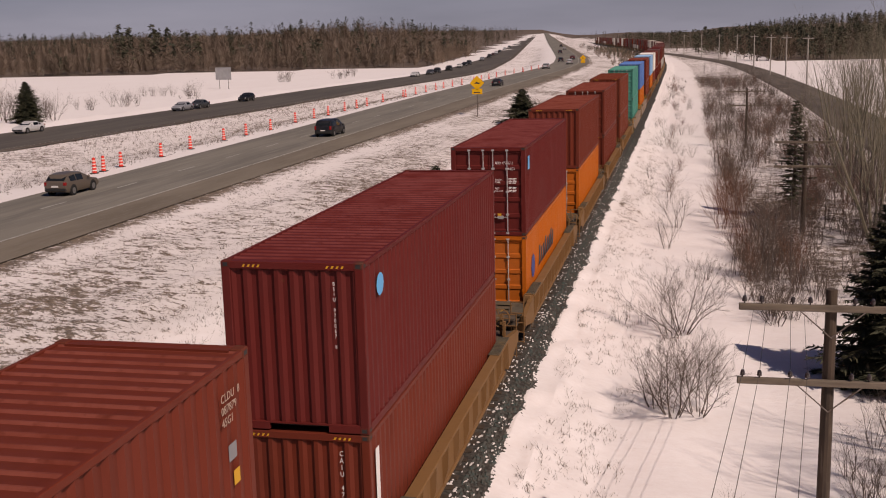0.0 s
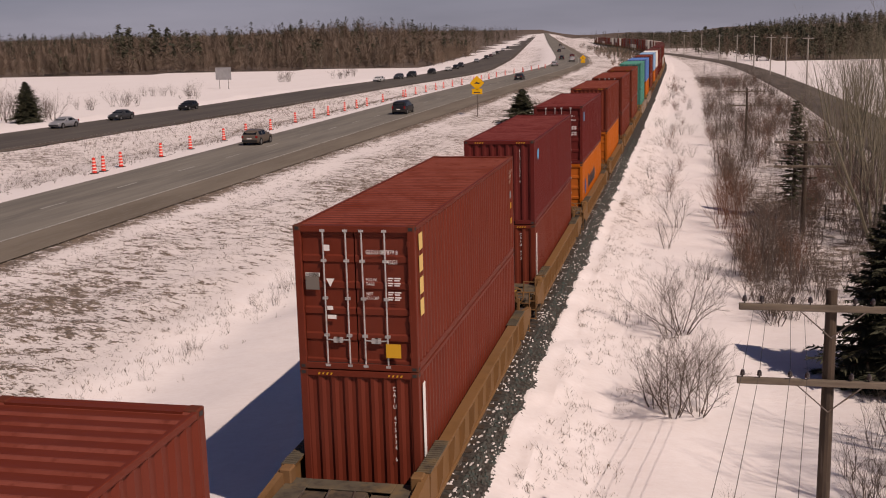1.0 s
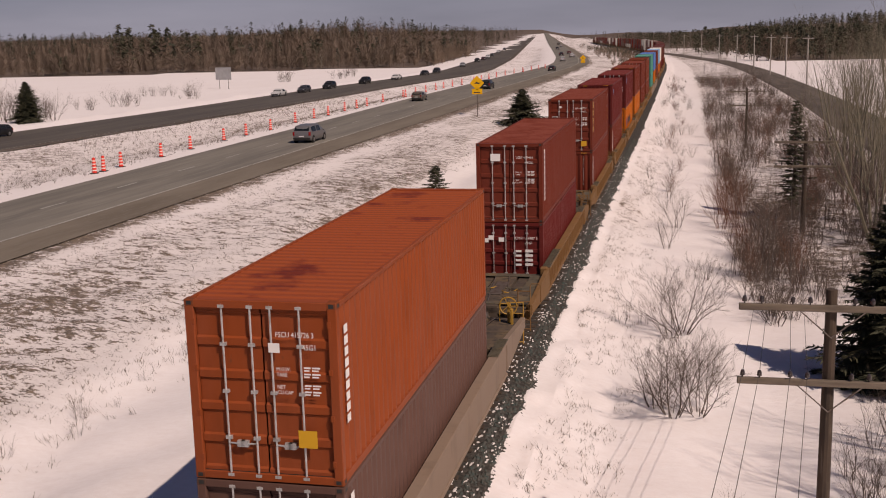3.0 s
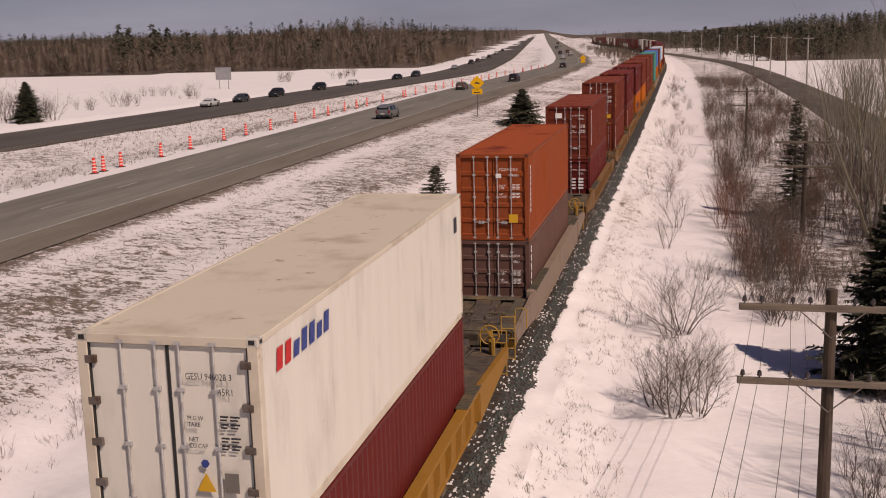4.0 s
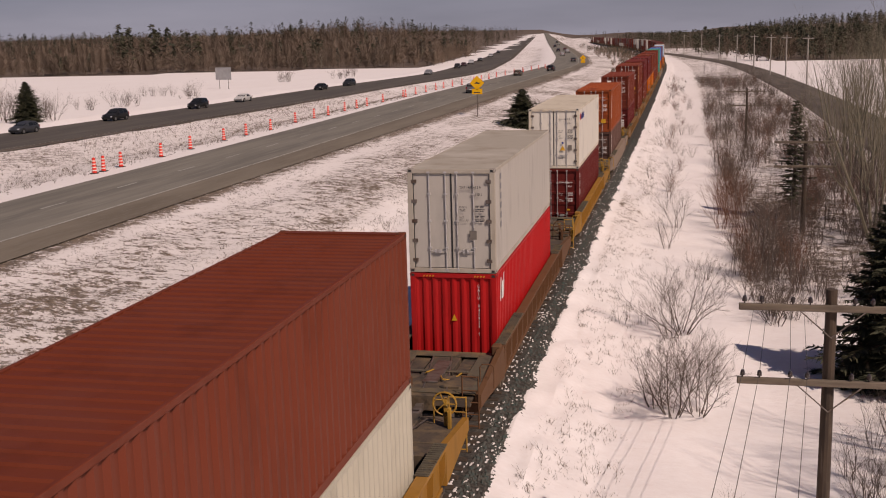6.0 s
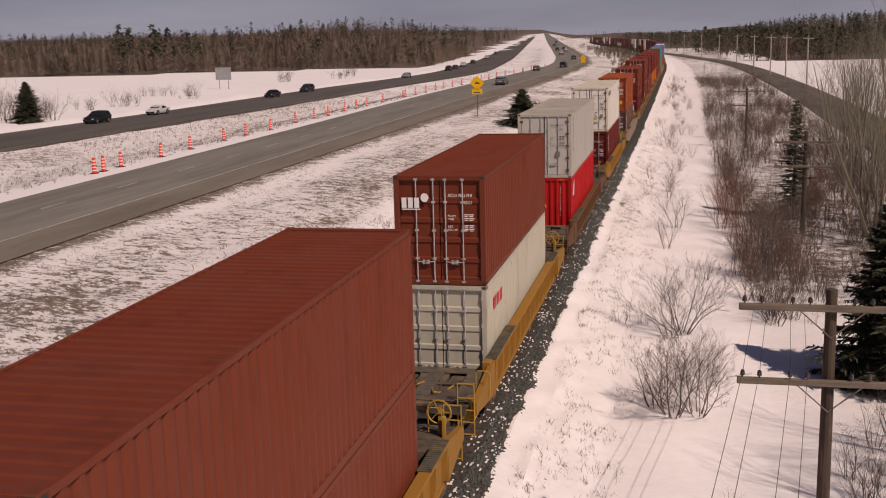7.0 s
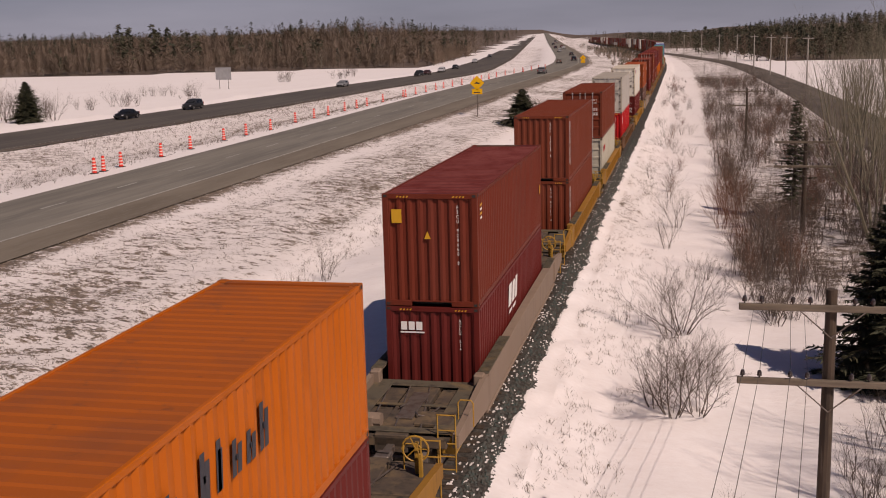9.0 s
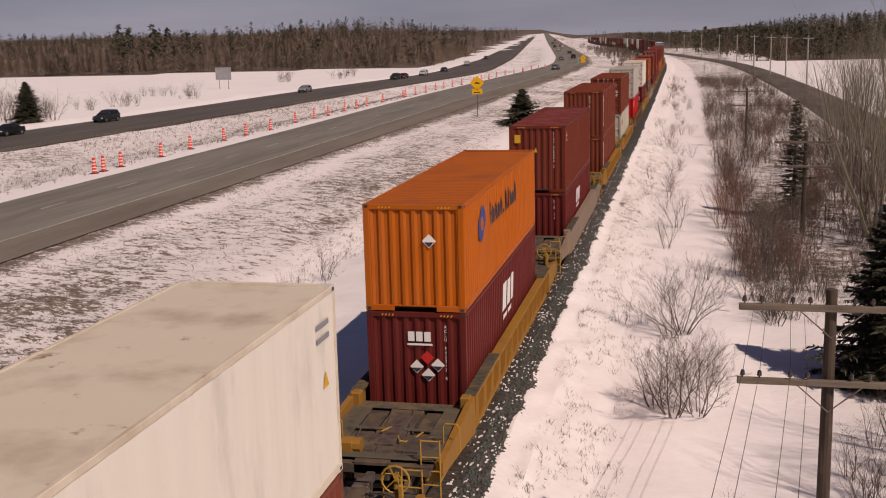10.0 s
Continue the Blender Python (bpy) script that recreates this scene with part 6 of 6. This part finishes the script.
def dry_grass():
    """Straw tufts standing out of the snow on banks and median."""
    rnd = random.Random(9)
    b = Build()

    def tuft(x, y, h, n, wide=1.0):
        z = ground_z(x, y)
        for k in range(n):
            a = rnd.random() * 6.28
            l_ = h * rnd.uniform(0.5, 1.1)
            o = Vector((x + rnd.gauss(0, 0.08), y + rnd.gauss(0, 0.08), z - 0.03))
            t = o + Vector((math.cos(a) * l_ * 0.7, math.sin(a) * l_ * 0.7, l_ * 0.8))
            w = Vector((-math.sin(a), math.cos(a), 0)) * (0.008 + 0.012 * rnd.random()) * wide
            b.add([o - w, o + w, t], [(0, 1, 2)])

    for k in range(6500):
        y = 12 + 110 * rnd.random() ** 1.4
        x = -24 + 11.5 * rnd.random()
        if noise.noise((x * 0.25, y * 0.12, 1)) > -0.05:
            tuft(x, y, 0.20, 4)
    for k in range(420):
        y = 14 + 60 * rnd.random()
        tuft(-11.8 + rnd.gauss(0, 0.7), y, 0.32, 6, 0.6)
    for k in range(2200):
        y = 18 + 90 * rnd.random() ** 1.3
        x = track_x(y) + 2.5 + 2.3 * rnd.random() ** 1.2
        if noise.noise((x * 0.9, y * 0.5, 4)) > -0.1:
            tuft(x, y, 0.22, 4, 0.55)
    for k in range(5000):
        y = 60 + 140 * rnd.random()
        tuft(l_near(y) + 1.5 + (r_right(y) - 13 - l_near(y)) * rnd.random(), y, 0.45, 4)
    tagged(b.part("dry_grass", M["straw"]), "dry straw-coloured grass poking through the snow", "grass", kind="stuff")


dry_grass()


def far_woods():
    """Bare woods and dark conifers behind the fields and up the hills."""
    rnd = random.Random(15)

    def wood(name, spots, label, twig="paletwig"):
        v, f, mi = [], [], []

        def tri(a, c, w, k):
            i = len(v)
            s = Vector((w, 0, 0))
            v.extend((a - s, a + s, c))
            f.append((i, i + 1, i + 2))
            mi.append(k)

        for x, y, h, kind, n in spots:
            z = ground_z(x, y)
            o = Vector((x, y, z - 0.5))
            if kind == 2:
                # an uneven crown of small boughs, widest below the middle
                fat = rnd.uniform(0.17, 0.27)
                tri(o, o + Vector((0, 0, h * 0.9)), 0.14, 0)
                for j in range(int(n * 2.4)):
                    u = rnd.random() ** 0.85
                    rr_ = fat * h * (1 - u) ** 0.7 * rnd.uniform(0.35, 1.15) + 0.12
                    a = rnd.random() * 6.28
                    c = Vector((x + math.cos(a) * rr_ * 0.55, y + math.sin(a) * rr_ * 0.55, z + h * (0.10 + 0.88 * u)))
                    g = 0.045 * h * rnd.uniform(0.5, 1.3) + 0.12
                    p = [c + Vector((rnd.uniform(-g, g), rnd.uniform(-g, g), rnd.uniform(-0.7 * g, 0.7 * g))) for _ in range(3)]
                    p[0] += Vector((math.cos(a), math.sin(a), -0.3)) * g
                    i = len(v)
                    v.extend(p)
                    f.append((i, i + 1, i + 2))
                    mi.append(2)
                continue
            bark = 1 if kind == 1 else 0
            tri(o, o + Vector((rnd.gauss(0, 0.5), 0, h * 0.8)), 0.06 + 0.08 * bark, bark)
            for j in range(n):
                u = 0.18 + 0.75 * rnd.random()
                c = o + Vector((0, 0, h * u))
                a = rnd.random() * 6.28
                l_ = h * 0.30 * (1.25 - u) * rnd.uniform(0.5, 1.3) + 0.5
                c += Vector((math.cos(a), math.sin(a), 0)) * 0.10 * h * rnd.random() * (1.2 - u)
                tip = c + Vector((math.cos(a) * l_ * 0.85, math.sin(a) * l_ * 0.85, l_ * rnd.uniform(0.05, 0.75)))
                tri(c, tip, 0.045 + 0.06 * rnd.random(), 3 if (j % 4 and not bark) else (bark if j % 3 == 0 else 0))
        ob = obj(name, v, f, [M["woodtwig"], M["palewood"], M["farneedle"], M[twig]])
        ob.data.polygons.foreach_set("material_index", mi)
        tagged(ob, label, "woods", kind="stuff")

    left, right, ridge, mids = [], [], [], []
    for k in range(2700):
        x = -400 + 330 * rnd.random()
        y0 = 356 + 0.20 * (x + 240) if x < -97 else 386 + (x + 97) * 1.5
        dep = rnd.random() ** 1.35
        y = y0 + 2 + 200 * dep
        if x > l_near(y) - smooth(L_WIDTH, y) - 9:
            continue
        q = rnd.random()
        kind = 2 if q < 0.055 else (1 if q < 0.15 else 0)
        left.append((x, y, rnd.uniform(6, 9.5) * (0.9 + 0.4 * noise.noise((x * 0.03, y * 0.03, 7))) + (1.0 if kind == 2 else 0), kind, 120 if kind != 2 else 60))
    for x, h in ((-209, 15), (-205, 18.5), (-201, 17), (-197, 18), (-193, 15.5), (-189, 16.5), (-183, 14.5), (-176, 14)):
        left.append((x + rnd.gauss(0, 1), 392 + rnd.gauss(0, 5), h, 2, 80))
    for k in range(2000):
        x = 10 + 420 * rnd.random()
        y = 398 + 190 * rnd.random() ** 1.6
        if x < a_left(y) + 14:
            continue
        q = rnd.random()
        kind = 2 if q < 0.56 else (1 if q < 0.59 else 0)
        right.append((x, y, rnd.uniform(8, 11.5) + (1.5 if kind == 2 else 0), kind, 85 if kind != 2 else 60))
    for k in range(5200):
        side = rnd.random() < 0.45
        y = 500 + 800 * rnd.random() ** 1.1
        x = l_near(y) - smooth(L_WIDTH, y) - 15 - 0.55 * y * rnd.random() if side else max(a_left(min(y, 1200)), track_x(y) + 12) + 12 + 0.5 * y * rnd.random()
        kind = 2 if rnd.random() < (0.2 if side else 0.62) else 0
        ridge.append((x, y, rnd.uniform(8.5, 12.5), kind, 30))
    for k in range(1500):
        y = 1300 + 1500 * rnd.random()
        x = -0.13 * y - 35 - 500 * rnd.random() if k % 2 else -0.13 * y + 90 + 700 * rnd.random()
        ridge.append((x, y, rnd.uniform(10, 14), 2 if rnd.random() < 0.4 else 0, 12))
    for k in range(430):
        y = 300 + 420 * rnd.random()
        a, c = r_right(y) + 9, track_x(y) - 5
        if c - a < 3:
            continue
        x = a + (c - a) * rnd.random() ** 0.6
        if y < 360 and x < c - 8:
            continue
        mids.append((x, y, rnd.uniform(0.8, 2.4) + (1.0 if y > 430 else 0), 2 if rnd.random() < 0.3 else 0, 30))
    wood("woods", left, "bare brown woods with dark conifers behind the snowy field")
    wood("woods", right, "mixed bare and coniferous woods beyond the service road", "darktwig")
    wood("woods", ridge, "distant wooded hills, brown and dark green", "darktwig")
    wood("woods", mids, "scrub and young conifers between highway and track")


M["darktwig"] = vary(mat("dark twig haze", (0.125, 0.088, 0.062), 0.95), [((0.085, 0.062, 0.046), 0.04, 0.4, 0.6)], rand=-1)
M["palewood"] = vary(mat("pale far trunks", (0.30, 0.265, 0.21), 0.9), [((0.2, 0.17, 0.13), 0.1, 0.4, 0.6)], rand=-1)
M["paletwig"] = vary(mat("grey twig haze", (0.27, 0.20, 0.15), 0.95), [((0.18, 0.135, 0.10), 0.04, 0.4, 0.6)], rand=-1)
M["farneedle"] = vary(mat("far conifer green", (0.045, 0.047, 0.03), 0.9), [((0.075, 0.07, 0.04), 0.06, 0.4, 0.6)], rand=-1)
M["woodtwig"] = vary(mat("brown twig haze", (0.165, 0.115, 0.082), 0.95), [((0.11, 0.08, 0.06), 0.03, 0.4, 0.6)], rand=-1)
far_woods()


# ---- what moves ----
def motions():
    times = [0, 1.25, 2.5, 3.75, 5, 6.25, 7.5, 8.75, 10]
    for thing, s0, z in MOVING:
        far = s0 + SPEED * 10 > 240
        rows = []
        for t in times if far else (0, 5, 10):
            y = s0 + SPEED * t
            slope = (track_x(y + 1) - track_x(y - 1)) / 2
            rows.append((t, pose(track_x(y), y, z, 0, 0, -math.degrees(math.atan(slope)))))
        walk(thing, rows)
    for thing, s0, v, off in DRIVERS_AWAY:
        rows = []
        for t in times:
            y = s0 + v * t
            slope = (r_right(y + 3) - r_right(y - 3)) / 6
            rows.append((t, pose(r_right(y) + off, y, -0.198 + rise(y), 0, 0, -math.degrees(math.atan(slope)))))
        walk(thing, rows)
    for thing, s0, v in DRIVERS_TOWARDS:
        rows = []
        for t in times:
            y = s0 + v * t
            slope = (l_near(y + 3) - l_near(y - 3)) / 6
            x = l_near(y) - 0.80 * smooth(L_WIDTH, y)
            rows.append((t, pose(x, y, -0.998 + rise(y), 0, 0, 180 - math.degrees(math.atan(slope)))))
        walk(thing, rows)


motions()
